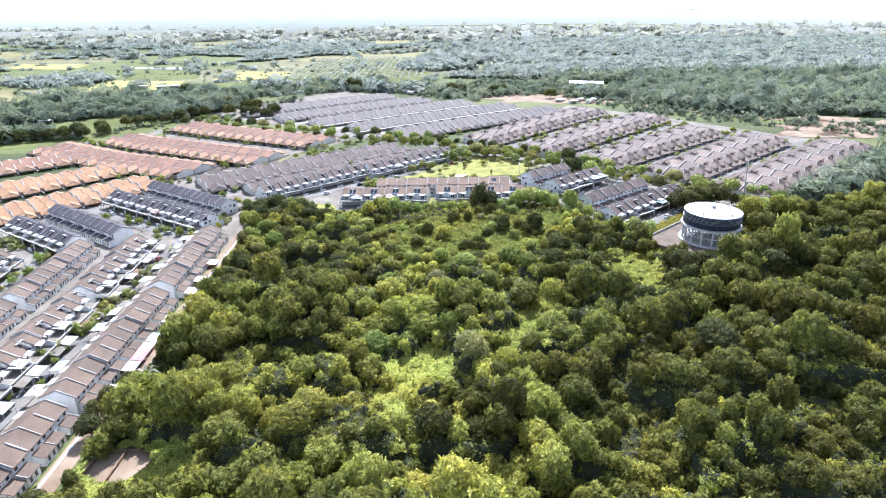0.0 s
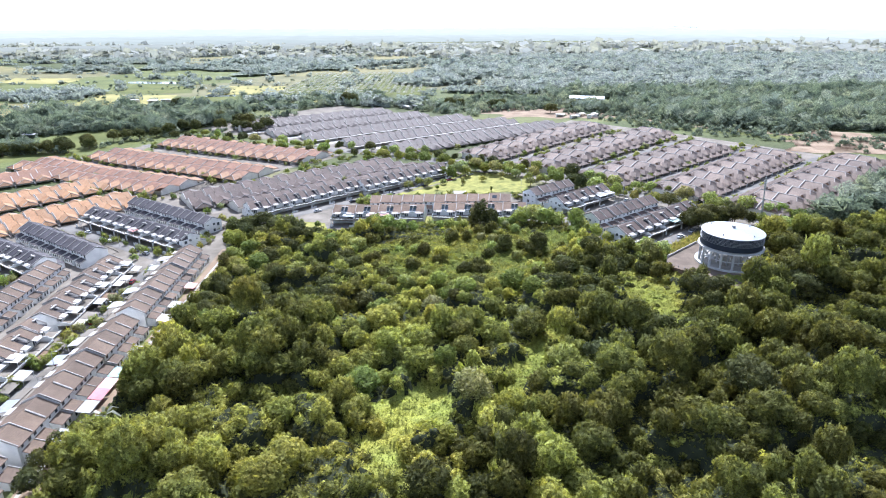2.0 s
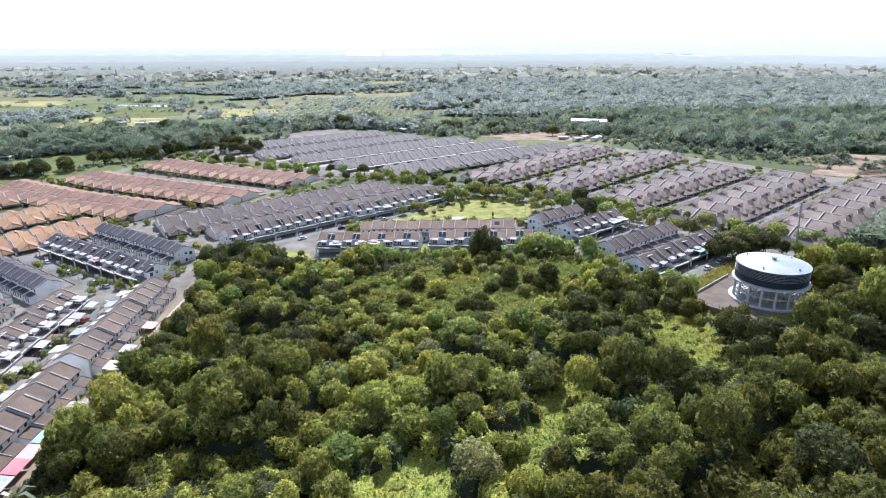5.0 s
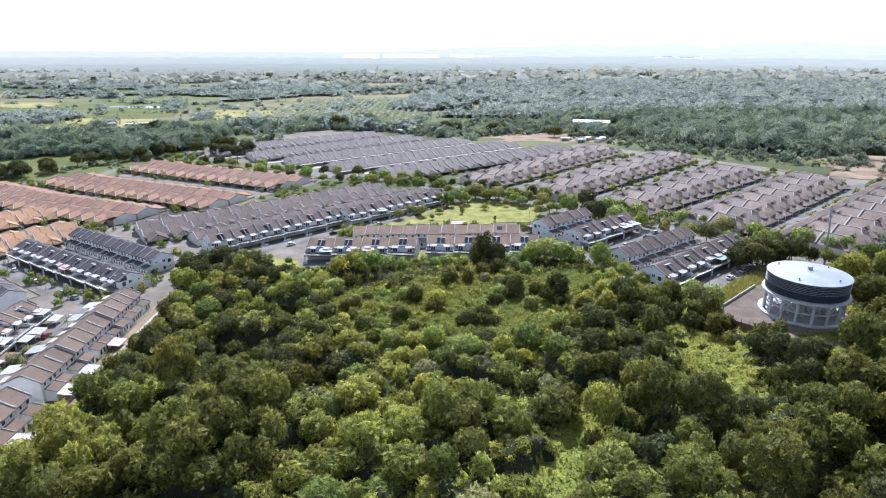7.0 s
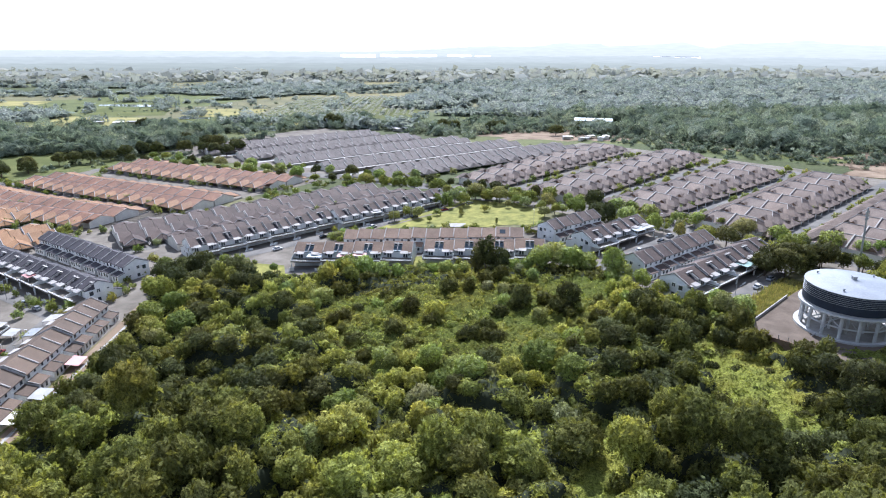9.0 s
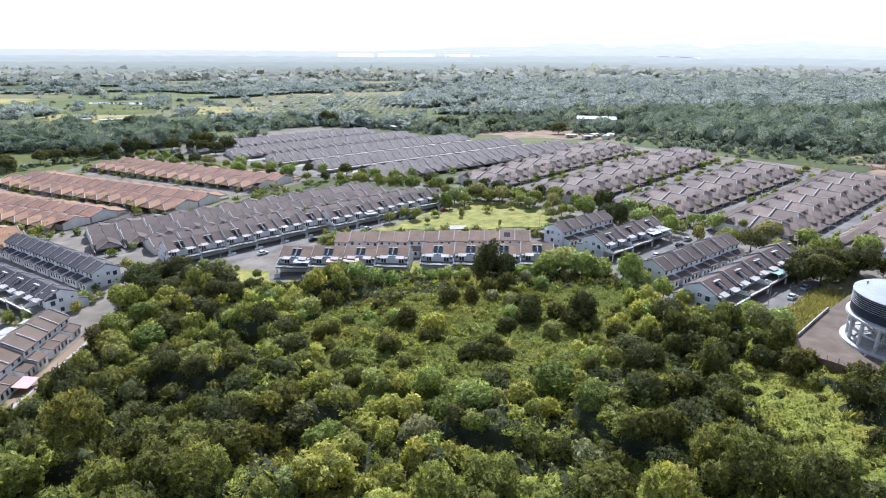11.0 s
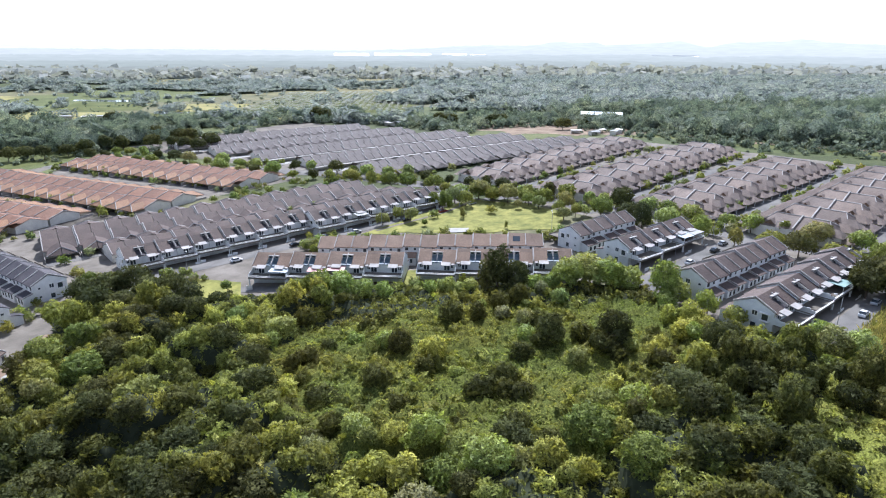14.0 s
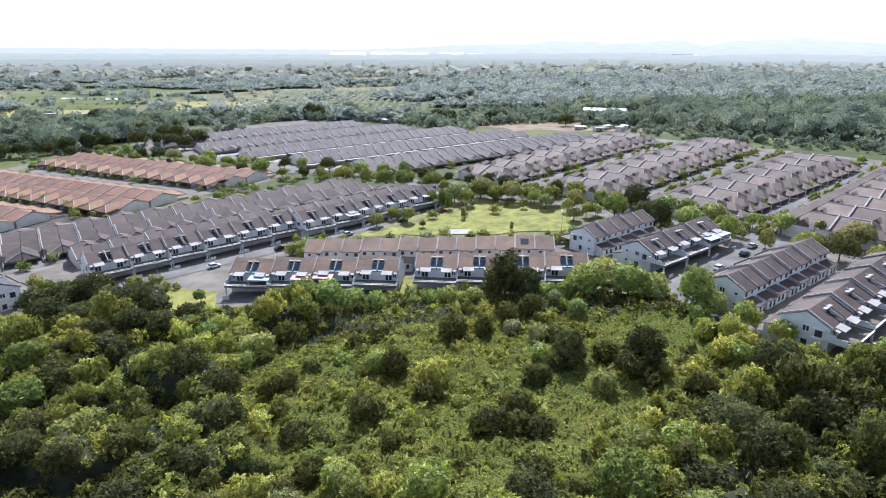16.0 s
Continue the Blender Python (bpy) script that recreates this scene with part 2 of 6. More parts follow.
FOREST = foliage("hazed_forest_leaves", [(0.0, (0.123, 0.164, 0.137)), (0.4, (0.148, 0.191, 0.156)), (0.75, (0.173, 0.217, 0.176)), (1.0, (0.207, 0.244, 0.195))], 0.42, 0.8, 0.04, 0.9, 0.03, (1.0, 1.0, 0.85), grain=0.7, ragged=1.0)
COVER = foliage("hazed_leaf_cover", [(0.0, (0.151, 0.194, 0.165)), (0.5, (0.171, 0.214, 0.184)), (1.0, (0.195, 0.235, 0.201))], 0.3, 0.7, 0.12, 0.9, grain=0.25)
# bright and dark copies of the tree leaves: sun and shade partly by colour
BRIGHTLEAF = foliage("sunlit_leaves", [(0.0, (0.204, 0.295, 0.0811)), (0.5, (0.252, 0.341, 0.101)), (1.0, (0.287, 0.354, 0.13))], 0.34, 0.6, 0.2, 0.72, ragged=3.2)
DARKLEAF = foliage("dark_leaves", [(0.0, (0.054, 0.07, 0.034)), (0.4, (0.076, 0.094, 0.042)), (0.7, (0.098, 0.115, 0.052)), (1.0, (0.064, 0.083, 0.044))], 0.36, 0.7, 0.05, 0.68, through_tone=(1.03, 1.0, 0.6), ragged=3.2)
# paler again for the furthest woods and palms: haze painted into the leaves
GROVE = foliage("hazed_far_leaves", [(0.0, (0.29, 0.321, 0.314)), (0.5, (0.32, 0.352, 0.347)), (1.0, (0.355, 0.383, 0.381))], 0.4, 0.85, 0.03, 0.95, 0.05, (1.0, 1.0, 0.9), grain=0)
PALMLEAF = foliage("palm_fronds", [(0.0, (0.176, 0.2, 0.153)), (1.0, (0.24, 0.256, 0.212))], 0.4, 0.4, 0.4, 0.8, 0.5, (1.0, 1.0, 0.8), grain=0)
REED = foliage("dry_reeds", [(0.0, (0.26, 0.26, 0.09)), (0.5, (0.36, 0.32, 0.13)), (1.0, (0.20, 0.24, 0.07))], 0.4, grain=0)


def ground_material():
    m, n, l, p = shader("countryside_ground")
    geo = n.new("ShaderNodeNewGeometry")
    mp = n.new("ShaderNodeMapping")
    mp.inputs["Scale"].default_value = (0.0035, 0.0062, 0.0)
    mp.inputs["Rotation"].default_value = (0, 0, 0.35)
    l.new(geo.outputs["Position"], mp.inputs["Vector"])
    vor = n.new("ShaderNodeTexVoronoi")
    vor.inputs["Scale"].default_value = 1.0
    l.new(mp.outputs[0], vor.inputs["Vector"])
    sep = n.new("ShaderNodeSeparateColor")
    l.new(vor.outputs["Color"], sep.inputs[0])
    fields = ramp(n, [(0.0, (0.085, 0.10, 0.05)), (0.25, (0.13, 0.145, 0.065)), (0.4, (0.10, 0.12, 0.055)), (0.55, (0.20, 0.185, 0.10)), (0.7, (0.13, 0.15, 0.065)), (0.85, (0.17, 0.165, 0.10))])
    fields.color_ramp.interpolation = "CONSTANT"
    l.new(sep.outputs[0], fields.inputs[0])
    big, small = world_noise(n, l, 0.02, 6.0), world_noise(n, l, 0.5, 5.0)
    s = ramp(n, [(0.3, (0.65, 0.68, 0.65)), (0.7, (1.2, 1.15, 1.05))])
    l.new(big.outputs["Fac"], s.inputs[0])
    s2 = ramp(n, [(0.3, (0.6, 0.65, 0.6)), (0.7, (1.2, 1.15, 1.1))])
    l.new(small.outputs["Fac"], s2.inputs[0])
    c = mix(n, l, mix(n, l, fields.outputs[0], s.outputs[0], 1.0, "MULTIPLY"), s2.outputs[0], 1.0, "MULTIPLY")
    l.new(c, p.inputs["Base Color"])
    p.inputs["Roughness"].default_value = 0.8
    p.inputs["Specular IOR Level"].default_value = 0.05
    bump(n, l, p, small.outputs["Fac"], 0.6, 0.4)
    return m


GROUND = ground_material()
FIELD_YELLOW = plain("dry_field", (0.20, 0.19, 0.075), (0.36, 0.32, 0.13), 0.03, 0.9, 0.0, 0.5, spec=0.06)
FIELD_GREEN = plain("green_field", (0.085, 0.10, 0.035), (0.15, 0.16, 0.055), 0.03, 0.9, 0.0, 0.5, spec=0.06)
POND = plain("pond_water", (0.10, 0.12, 0.11), (0.16, 0.18, 0.16), 0.02, 0.08, 0.0, 0.3, 0.6)
LAWN = plain("lawn", (0.12, 0.135, 0.04), (0.33, 0.31, 0.09), 0.2, 0.85, 0.0, 0.9, spec=0.06)


# ---- building blocks ----
def terrain(x, y):
    """Height of the land: it climbs to the right, with a knoll under the tank, and levels out in the distance."""
    t = min(max((y - 520) / 300, 0.0), 1.0)
    near = 1 - t * t * (3 - 2 * t)
    z = (1.0 + 0.047 * min(max(x, -260), 330)) * near + (1 - near) * 0.015 * min(max(x, -400), 600)
    return z + 3.6 * math.exp(-(((x - 125) / 45) ** 2 + ((y - 225) / 70) ** 2))


def terrain_np(x, y):
    t = np.clip((y - 520) / 300, 0, 1)
    near = 1 - t * t * (3 - 2 * t)
    z = (1.0 + 0.047 * np.clip(x, -260, 330)) * near + (1 - near) * 0.015 * np.clip(x, -400, 600)
    return z + 3.6 * np.exp(-(((x - 125) / 45) ** 2 + ((y - 225) / 70) ** 2))


class Solid:
    """Collects boxes, slopes and prisms into one mesh."""

    def __init__(self):
        self.v, self.f = [], []

    def hexa(self, pts):
        k = len(self.v)
        self.v += pts
        self.f += [(k, k + 3, k + 2, k + 1), (k + 4, k + 5, k + 6, k + 7), (k, k + 1, k + 5, k + 4), (k + 1, k + 2, k + 6, k + 5), (k + 2, k + 3, k + 7, k + 6), (k + 3, k, k + 4, k + 7)]
        return self

    def box(self, x0, x1, y0, y1, z0, z1):
        return self.hexa([(x0, y0, z0), (x1, y0, z0), (x1, y1, z0), (x0, y1, z0), (x0, y0, z1), (x1, y0, z1), (x1, y1, z1), (x0, y1, z1)])

    def slope(self, x0, x1, y0, z0, y1, z1, t):
        """A slab from (y0, z0) to (y1, z1), y0 < y1, its top on that line."""
        return self.hexa([(x0, y0, z0 - t), (x1, y0, z0 - t), (x1, y1, z1 - t), (x0, y1, z1 - t), (x0, y0, z0), (x1, y0, z0), (x1, y1, z1), (x0, y1, z1)])

    def prism(self, x0, x1, section):
        """A section of (y, z), anticlockwise seen from +x, drawn out along x."""
        k, n = len(self.v), len(section)
        self.v += [(x0, y, z) for y, z in section] + [(x1, y, z) for y, z in section]
        self.f += [tuple(k + n - 1 - i for i in range(n)), tuple(k + n + i for i in range(n))]
        self.f += [(k + i, k + (i + 1) % n, k + n + (i + 1) % n, k + n + i) for i in range(n)]
        return self

    def poly(self, *pts):
        k = len(self.v)
        self.v += pts
        self.f.append(tuple(range(k, k + len(pts))))
        return self

    def tube(self, a, b, r0, r1, sides=8):
        a, b = Vector(a), Vector(b)
        q = (b - a).to_track_quat("Z", "Y")
        k = len(self.v)
        for p, r in ((a, r0), (b, r1)):
            for i in range(sides):
                w = 2 * math.pi * i / sides
                self.v.append(tuple(p + q @ Vector((r * math.cos(w), r * math.sin(w), 0))))
        self.f += [(k + i, k + (i + 1) % sides, k + sides + (i + 1) % sides, k + sides + i) for i in range(sides)]
        self.f += [tuple(k + sides - 1 - i for i in range(sides)), tuple(k + sides + i for i in range(sides))]
        return self

    def ring(self, r0, r1, z0, z1, sides=48):
        """An annular slab about the z axis."""
        k = len(self.v)
        for r, z in ((r0, z0), (r1, z0), (r1, z1), (r0, z1)):
            self.v += [(r * math.cos(2 * math.pi * i / sides), r * math.sin(2 * math.pi * i / sides), z) for i in range(sides)]
        for i in range(sides):
            j = (i + 1) % sides
            for a in range(4):
                b = (a + 1) % 4
                self.f.append((k + a * sides + i, k + a * sides + j, k + b * sides + j, k + b * sides + i))
        return self

    def mirrored(self, width):
        out = Solid()
        out.v = [(width - x, y, z) for x, y, z in self.v]
        out.f = [tuple(reversed(f)) for f in self.f]
        return out

    def mesh(self, name, material):
        me = bpy.data.meshes.new(name)
        me.from_pydata(self.v, [], self.f)
        me.materials.append(material)
        return me


def part(name, solid, material, parent=None, label=""):
    ob = new(name, solid.mesh(name, material))
    if parent:
        ob.parent = parent
    if label:
        tagged(ob, label)
    return ob


def mesh_np(name, quads, material, tint=None):
    """A mesh of loose quads, an array of n x 4 x 3, with a tint for each."""
    n = len(quads)
    soft = quads[:, 4] if quads.shape[1] == 5 else None
    quads = quads[:, :4]
    me = bpy.data.meshes.new(name)
    me.vertices.add(4 * n)
    me.vertices.foreach_set("co", np.ascontiguousarray(quads, dtype=np.float32).ravel())
    me.loops.add(4 * n)
    me.loops.foreach_set("vertex_index", np.arange(4 * n, dtype=np.int32))
    me.polygons.add(n)
    me.polygons.foreach_set("loop_start", np.arange(0, 4 * n, 4, dtype=np.int32))
    if tint is not None:
        a = me.attributes.new("tint", "FLOAT", "FACE")
        a.data.foreach_set("value", np.ascontiguousarray(tint, dtype=np.float32))
    me.materials.append(material)
    me.update()
    me.validate()
    if soft is not None:
        me.polygons.foreach_set("use_smooth", np.ones(n, dtype=bool))
        a = me.attributes.new("custom_normal", "FLOAT_VECTOR", "POINT")
        a.data.foreach_set("vector", np.ascontiguousarray(np.repeat(soft, 4, axis=0), dtype=np.float32).ravel())
    return me


def grid_mesh(name, xs, ys, height, material, keep=None):
    """A sheet over the terrain; keep(x, y) says which cells stay."""
    X, Y = np.meshgrid(xs, ys)
    V = np.stack([X, Y, height(X, Y)], -1).reshape(-1, 3)
    w = len(xs)
    i, j = np.meshgrid(np.arange(len(xs) - 1), np.arange(len(ys) - 1))
    a = (j * w + i).ravel()
    F = np.stack([a, a + 1, a + w + 1, a + w], -1)
    if keep is not None:
        c = V[F].mean(1)
        F = F[keep(c[:, 0], c[:, 1])]
    me = bpy.data.meshes.new(name)
    me.from_pydata(V.tolist(), [], F.tolist())
    me.polygons.foreach_set("use_smooth", [True] * len(F))
    me.materials.append(material)
    return me


def strip(name, points, width, material, lift, label="", category="", kind="structure", step=6.0):
    """A road or a lane that follows points over the land."""
    pts = []
    for (x0, y0), (x1, y1) in zip(points, points[1:]):
        n = max(1, int(math.hypot(x1 - x0, y1 - y0) / step))
        pts += [(x0 + (x1 - x0) * i / n, y0 + (y1 - y0) * i / n) for i in range(n)]
    pts.append(points[-1])
    s = Solid()
    across = max(1, int(width / 4))
    for k, (x, y) in enumerate(pts):
        a, b = pts[max(k - 1, 0)], pts[min(k + 1, len(pts) - 1)]
        d = Vector((b[0] - a[0], b[1] - a[1])).normalized()
        for i in range(across + 1):
            o = width * (0.5 - i / across)
            px, py = x - d.y * o, y + d.x * o
            s.v.append((px, py, terrain(px, py) + lift))
    w = across + 1
    for k in range(len(pts) - 1):
        for i in range(across):
            s.f.append((k * w + i, k * w + i + 1, (k + 1) * w + i + 1, (k + 1) * w + i))
    ob = part(name, s, material)
    return tagged(ob, label, category or name, kind=kind)


def patch(name, corners, material, lift, label, category, step=5.0, wobble=0.0):
    """A four-cornered sheet laid over the land."""
    a, b, c, d = [Vector(p) for p in corners]
    nu, nv = max(1, int((b - a).length / step)), max(1, int((d - a).length / step))
    s = Solid()
    for j in range(nv + 1):
        for i in range(nu + 1):
            u, v = i / nu, j / nv
            p = (a * (1 - u) + b * u) * (1 - v) + (d * (1 - u) + c * u) * v
            if wobble:
                p = p + Vector((noise.noise((p.x * 0.06, p.y * 0.06, 3.0)), noise.noise((p.x * 0.06, p.y * 0.06, 8.0)))) * wobble
            s.v.append((p.x, p.y, terrain(p.x, p.y) + lift))
    for j in range(nv):
        for i in range(nu):
            k = j * (nu + 1) + i
            s.f.append((k, k + 1, k + nu + 2, k + nu + 1))
    return tagged(part(name, s, material), label, category, kind="structure")


# ---- land and distance ----
def spread(lo, hi, n, centre, tight):
    u = np.linspace(math.asinh((lo - centre) / tight), math.asinh((hi - centre) / tight), n)
    return centre + tight * np.sinh(u)


tagged(new("ground", grid_mesh("ground", spread(-4600, 4600, 180, 20, 180), spread(-900, 4600, 190, 300, 180),
                               terrain_np, GROUND)), "green and ochre fields and rough grass", "ground", kind="structure")


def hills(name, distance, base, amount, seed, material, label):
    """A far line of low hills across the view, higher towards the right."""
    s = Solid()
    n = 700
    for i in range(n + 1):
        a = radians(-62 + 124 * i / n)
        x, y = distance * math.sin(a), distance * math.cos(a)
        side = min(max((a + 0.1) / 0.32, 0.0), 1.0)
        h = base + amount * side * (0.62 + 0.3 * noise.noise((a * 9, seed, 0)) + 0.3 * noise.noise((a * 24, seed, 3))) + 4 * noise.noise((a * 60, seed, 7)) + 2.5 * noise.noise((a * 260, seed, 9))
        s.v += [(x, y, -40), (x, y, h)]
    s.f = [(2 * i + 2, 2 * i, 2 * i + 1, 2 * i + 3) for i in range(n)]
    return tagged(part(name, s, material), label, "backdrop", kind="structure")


# haze painted into the glow: each line further off is paler
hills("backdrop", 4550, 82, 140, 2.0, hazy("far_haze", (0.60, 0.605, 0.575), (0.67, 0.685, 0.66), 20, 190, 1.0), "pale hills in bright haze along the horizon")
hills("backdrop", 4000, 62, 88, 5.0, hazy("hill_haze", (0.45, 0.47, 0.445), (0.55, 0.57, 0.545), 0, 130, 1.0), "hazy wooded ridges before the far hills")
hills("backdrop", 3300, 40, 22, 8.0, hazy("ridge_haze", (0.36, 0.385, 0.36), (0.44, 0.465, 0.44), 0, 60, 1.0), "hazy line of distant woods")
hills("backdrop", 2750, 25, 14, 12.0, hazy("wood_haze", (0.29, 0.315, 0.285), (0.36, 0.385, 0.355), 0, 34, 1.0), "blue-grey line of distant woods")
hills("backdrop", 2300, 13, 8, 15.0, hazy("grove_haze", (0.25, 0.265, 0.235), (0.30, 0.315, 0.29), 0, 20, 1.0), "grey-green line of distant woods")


def factory(bearing, distance, length, low, top, material, label):
    """A long hall far off, its pale roof rising away from the view; bearing in degrees from +y to the right."""
    a = radians(bearing)
    h = part("factory", Solid().box(0.0, length, 0.0, 90.0, -20.0, low), CREAM)
    tagged(h, label, "factory", "far factories")
    h.matrix_basis = pose(distance * math.sin(a), distance * math.cos(a), 0, 0, 0, -bearing)
    part("roof", Solid().slope(-2.0, length + 2.0, -3.0, low + 1.0, 90.0, top, 1.0), material, h)


for bearing, distance, length, low, top in ((-8.0, 3860, 200, 24, 49), (-4.6, 3860, 330, 24, 51), (1.2, 3860, 140, 24, 50), (3.6, 3860, 90, 24, 47), (17.6, 3860, 150, 30, 52), (20.2, 3860, 130, 30, 50)):
    factory(bearing, distance, length, low, top, WHITE, "long white-roofed factory hall in the far haze")


# ---- two-storey terraced houses ----
U = 6.1          # width of one house


def window(name, x0, x1, y, z0, z1, out, parent, flip, frame_material=WHITE):
    """A dark pane in a white frame on a wall at y; out is -1 for the front, 1 for the rear."""
    pane = Solid().box(x0 + 0.08, x1 - 0.08, min(y, y + 0.05 * out), max(y, y + 0.05 * out), z0 + 0.08, z1 - 0.08)
    fr = Solid()
    a, b = min(y, y + 0.1 * out), max(y, y + 0.1 * out)
    mid = (x0 + x1) / 2
    fr.box(x0, x1, a, b, z0, z0 + 0.09).box(x0, x1, a, b, z1 - 0.09, z1)
    for x in (x0, mid - 0.045, x1 - 0.09):
        fr.box(x, x + 0.09, a, b, z0 + 0.09, z1 - 0.09)
    if flip:
        pane, fr = pane.mirrored(U), fr.mirrored(U)
    w = part(name, pane, DARKPANE, parent)
    part("frame", fr, frame_material, w, "white frame")
    return w


def terrace_house(roof_material, wall_material, flip, label, seen="front", yard=10.6):
    """A two-storey terraced house: ridge along x, front to -y, with a roof well beside the neighbour, a balcony over the car porch and a low rear wing.
    seen: the side on which all its small parts are built."""
    def put(name, s, material, parent=None, tag=""):
        return part(name, s.mirrored(U) if flip else s, material, parent, tag)

    well = U - 1.75
    body = Solid().prism(0.0, well, [(-5.0, -3.0), (5.0, -3.0), (5.0, 6.0), (0.0, 8.35), (-5.0, 6.0)])
    if seen == "front":
        body.prism(well, U, [(-5.0, -3.0), (5.0, -3.0), (5.0, 6.0), (0.0, 8.35), (-1.5, 7.6), (-1.5, 5.7), (-5.0, 5.7)])
    else:
        body.prism(well, U, [(-5.0, -3.0), (5.0, -3.0), (5.0, 6.0), (0.0, 8.35), (-5.0, 6.0)])
    h = put("terrace_house", body, wall_material)
    tagged(h, label, "house", "terraced houses")
    put("roof", Solid().prism(0.0, well if seen == "front" else U, [(-5.6, 5.75), (0.0, 8.5), (0.0, 8.72), (-5.6, 5.95)]), roof_material, h)
    put("rear_roof", Solid().prism(0.0, U, [(0.0, 8.5), (5.5, 5.8), (5.5, 6.0), (0.0, 8.72), (-1.4, 8.05), (-1.4, 7.85)]), roof_material, h)
    put("party_wall", Solid().prism(0.0, 0.22, [(-5.3, 5.9), (0.0, 8.5), (5.3, 5.9), (5.3, 6.42), (0.0, 9.04), (-5.3, 6.42)]), PARAPET, h, "pale parapet over the tiles")
    if seen == "front":
        put("canopy", Solid().slope(well - 2.7, well + 0.3, -7.2, 5.72, -5.0, 6.2, 0.14).slope(0.35, well - 3.0, -6.5, 5.72, -5.0, 6.05, 0.12), PARAPET, h, "weathered cream canopy")
    # balcony darker than its pale concrete: shade on the floor put into the colour
    b = put("balcony", Solid().box(0.0, U, -yard + 1.06, -5.0, 2.95, 3.2).box(0.0, U, -yard + 0.9, -yard + 1.05, 2.9, 3.5), PAVING, h, "concrete balcony with a low parapet, darkened in colour for shade")
    wing = U - (1.15 if seen == "rear" else 0.0)
    r = put("rear_wing", Solid().prism(0.0, wing, [(5.0, -3.0), (8.0, -3.0), (8.0, 2.8), (5.0, 3.5)]), wall_material, h)
    put("lean_to_roof", Solid().slope(0.0, wing + 0.15, 5.0, 3.85, 8.4, 2.95, 0.16), roof_material, r)
    if seen == "front":
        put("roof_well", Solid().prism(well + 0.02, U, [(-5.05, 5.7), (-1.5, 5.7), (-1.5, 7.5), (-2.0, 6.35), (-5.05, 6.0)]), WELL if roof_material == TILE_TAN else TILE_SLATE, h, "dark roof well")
        cl = put("clerestory", Solid().prism(well + 0.02, U - 0.15, [(-1.95, 7.45), (-1.3, 7.45), (-1.3, 8.3), (-2.15, 8.42), (-2.15, 8.27), (-1.95, 8.22)]), PARAPET, h, "pale rooflight box")
        put("pane", Solid().box(well + 0.25, U - 0.45, -1.99, -1.94, 7.6, 8.1), DARKPANE, cl)
        put("party_wall", Solid().slope(U - 0.13, U, -5.2, 6.72, -1.0, 8.75, 0.6), PARAPET, h, "pale parapet in the roof well")
        d = put("french_door", Solid().box(well - 2.35, well - 0.65, -5.05, -5.0, 3.35, 5.5), DARKPANE, h)
        put("door_frame", Solid().box(well - 1.58, well - 1.42, -5.12, -5.02, 3.35, 5.5).box(well - 2.5, well - 0.5, -5.14, -5.0, 5.5, 5.68), WHITE, d, "white frame and head")
        window("window", 0.7, 1.7, -5.0, 4.1, 5.5, -1, h, flip)
        put("railing", Solid().box(0.0, U, -yard + 0.88, -yard + 1.07, 3.5, 3.62).box(0.0, U, -yard + 0.88, -yard + 1.07, 3.9, 3.97), WHITE, b, "white balcony rail")
        put("divider", Solid().prism(0.0, 0.12, [(-yard + 1.06, 3.2), (-5.0, 3.2), (-5.0, 5.0), (-6.2, 5.0), (-6.2, 4.55), (-8.4, 4.55), (-8.4, 4.1), (-yard + 1.06, 4.1)]), wall_material, b)
        put("column", Solid().box(0.1, 0.45, -yard + 1.1, -yard + 1.45, -3.0, 2.95), WHITE, h)
        put("front_wall", Solid().box(0.0, 1.9, -yard - 0.9, -yard - 0.75, -3.0, 1.3), WHITE, h)
    else:
        put("party_wall", Solid().slope(U - 0.16, U, 0.4, 8.85, 5.3, 6.42, 0.5), PARAPET, h, "pale parapet over the tiles")
        put("coping", Solid().slope(0.0, 0.16, 5.0, 4.1, 8.3, 3.2, 0.35), PARAPET, r)
        put("window", Solid().box(0.8, 1.7, 8.0, 8.06, 0.9, 2.3), DARKPANE, r)
        put("window", Solid().box(2.9, 3.8, 8.0, 8.06, 0.9, 2.3), DARKPANE, r)
        put("window", Solid().box(0.8, 1.9, 5.0, 5.06, 4.4, 5.5), DARKPANE, h)
        put("window", Solid().box(3.9, 4.7, 5.0, 5.06, 4.6, 5.4), DARKPANE, h)
    return h


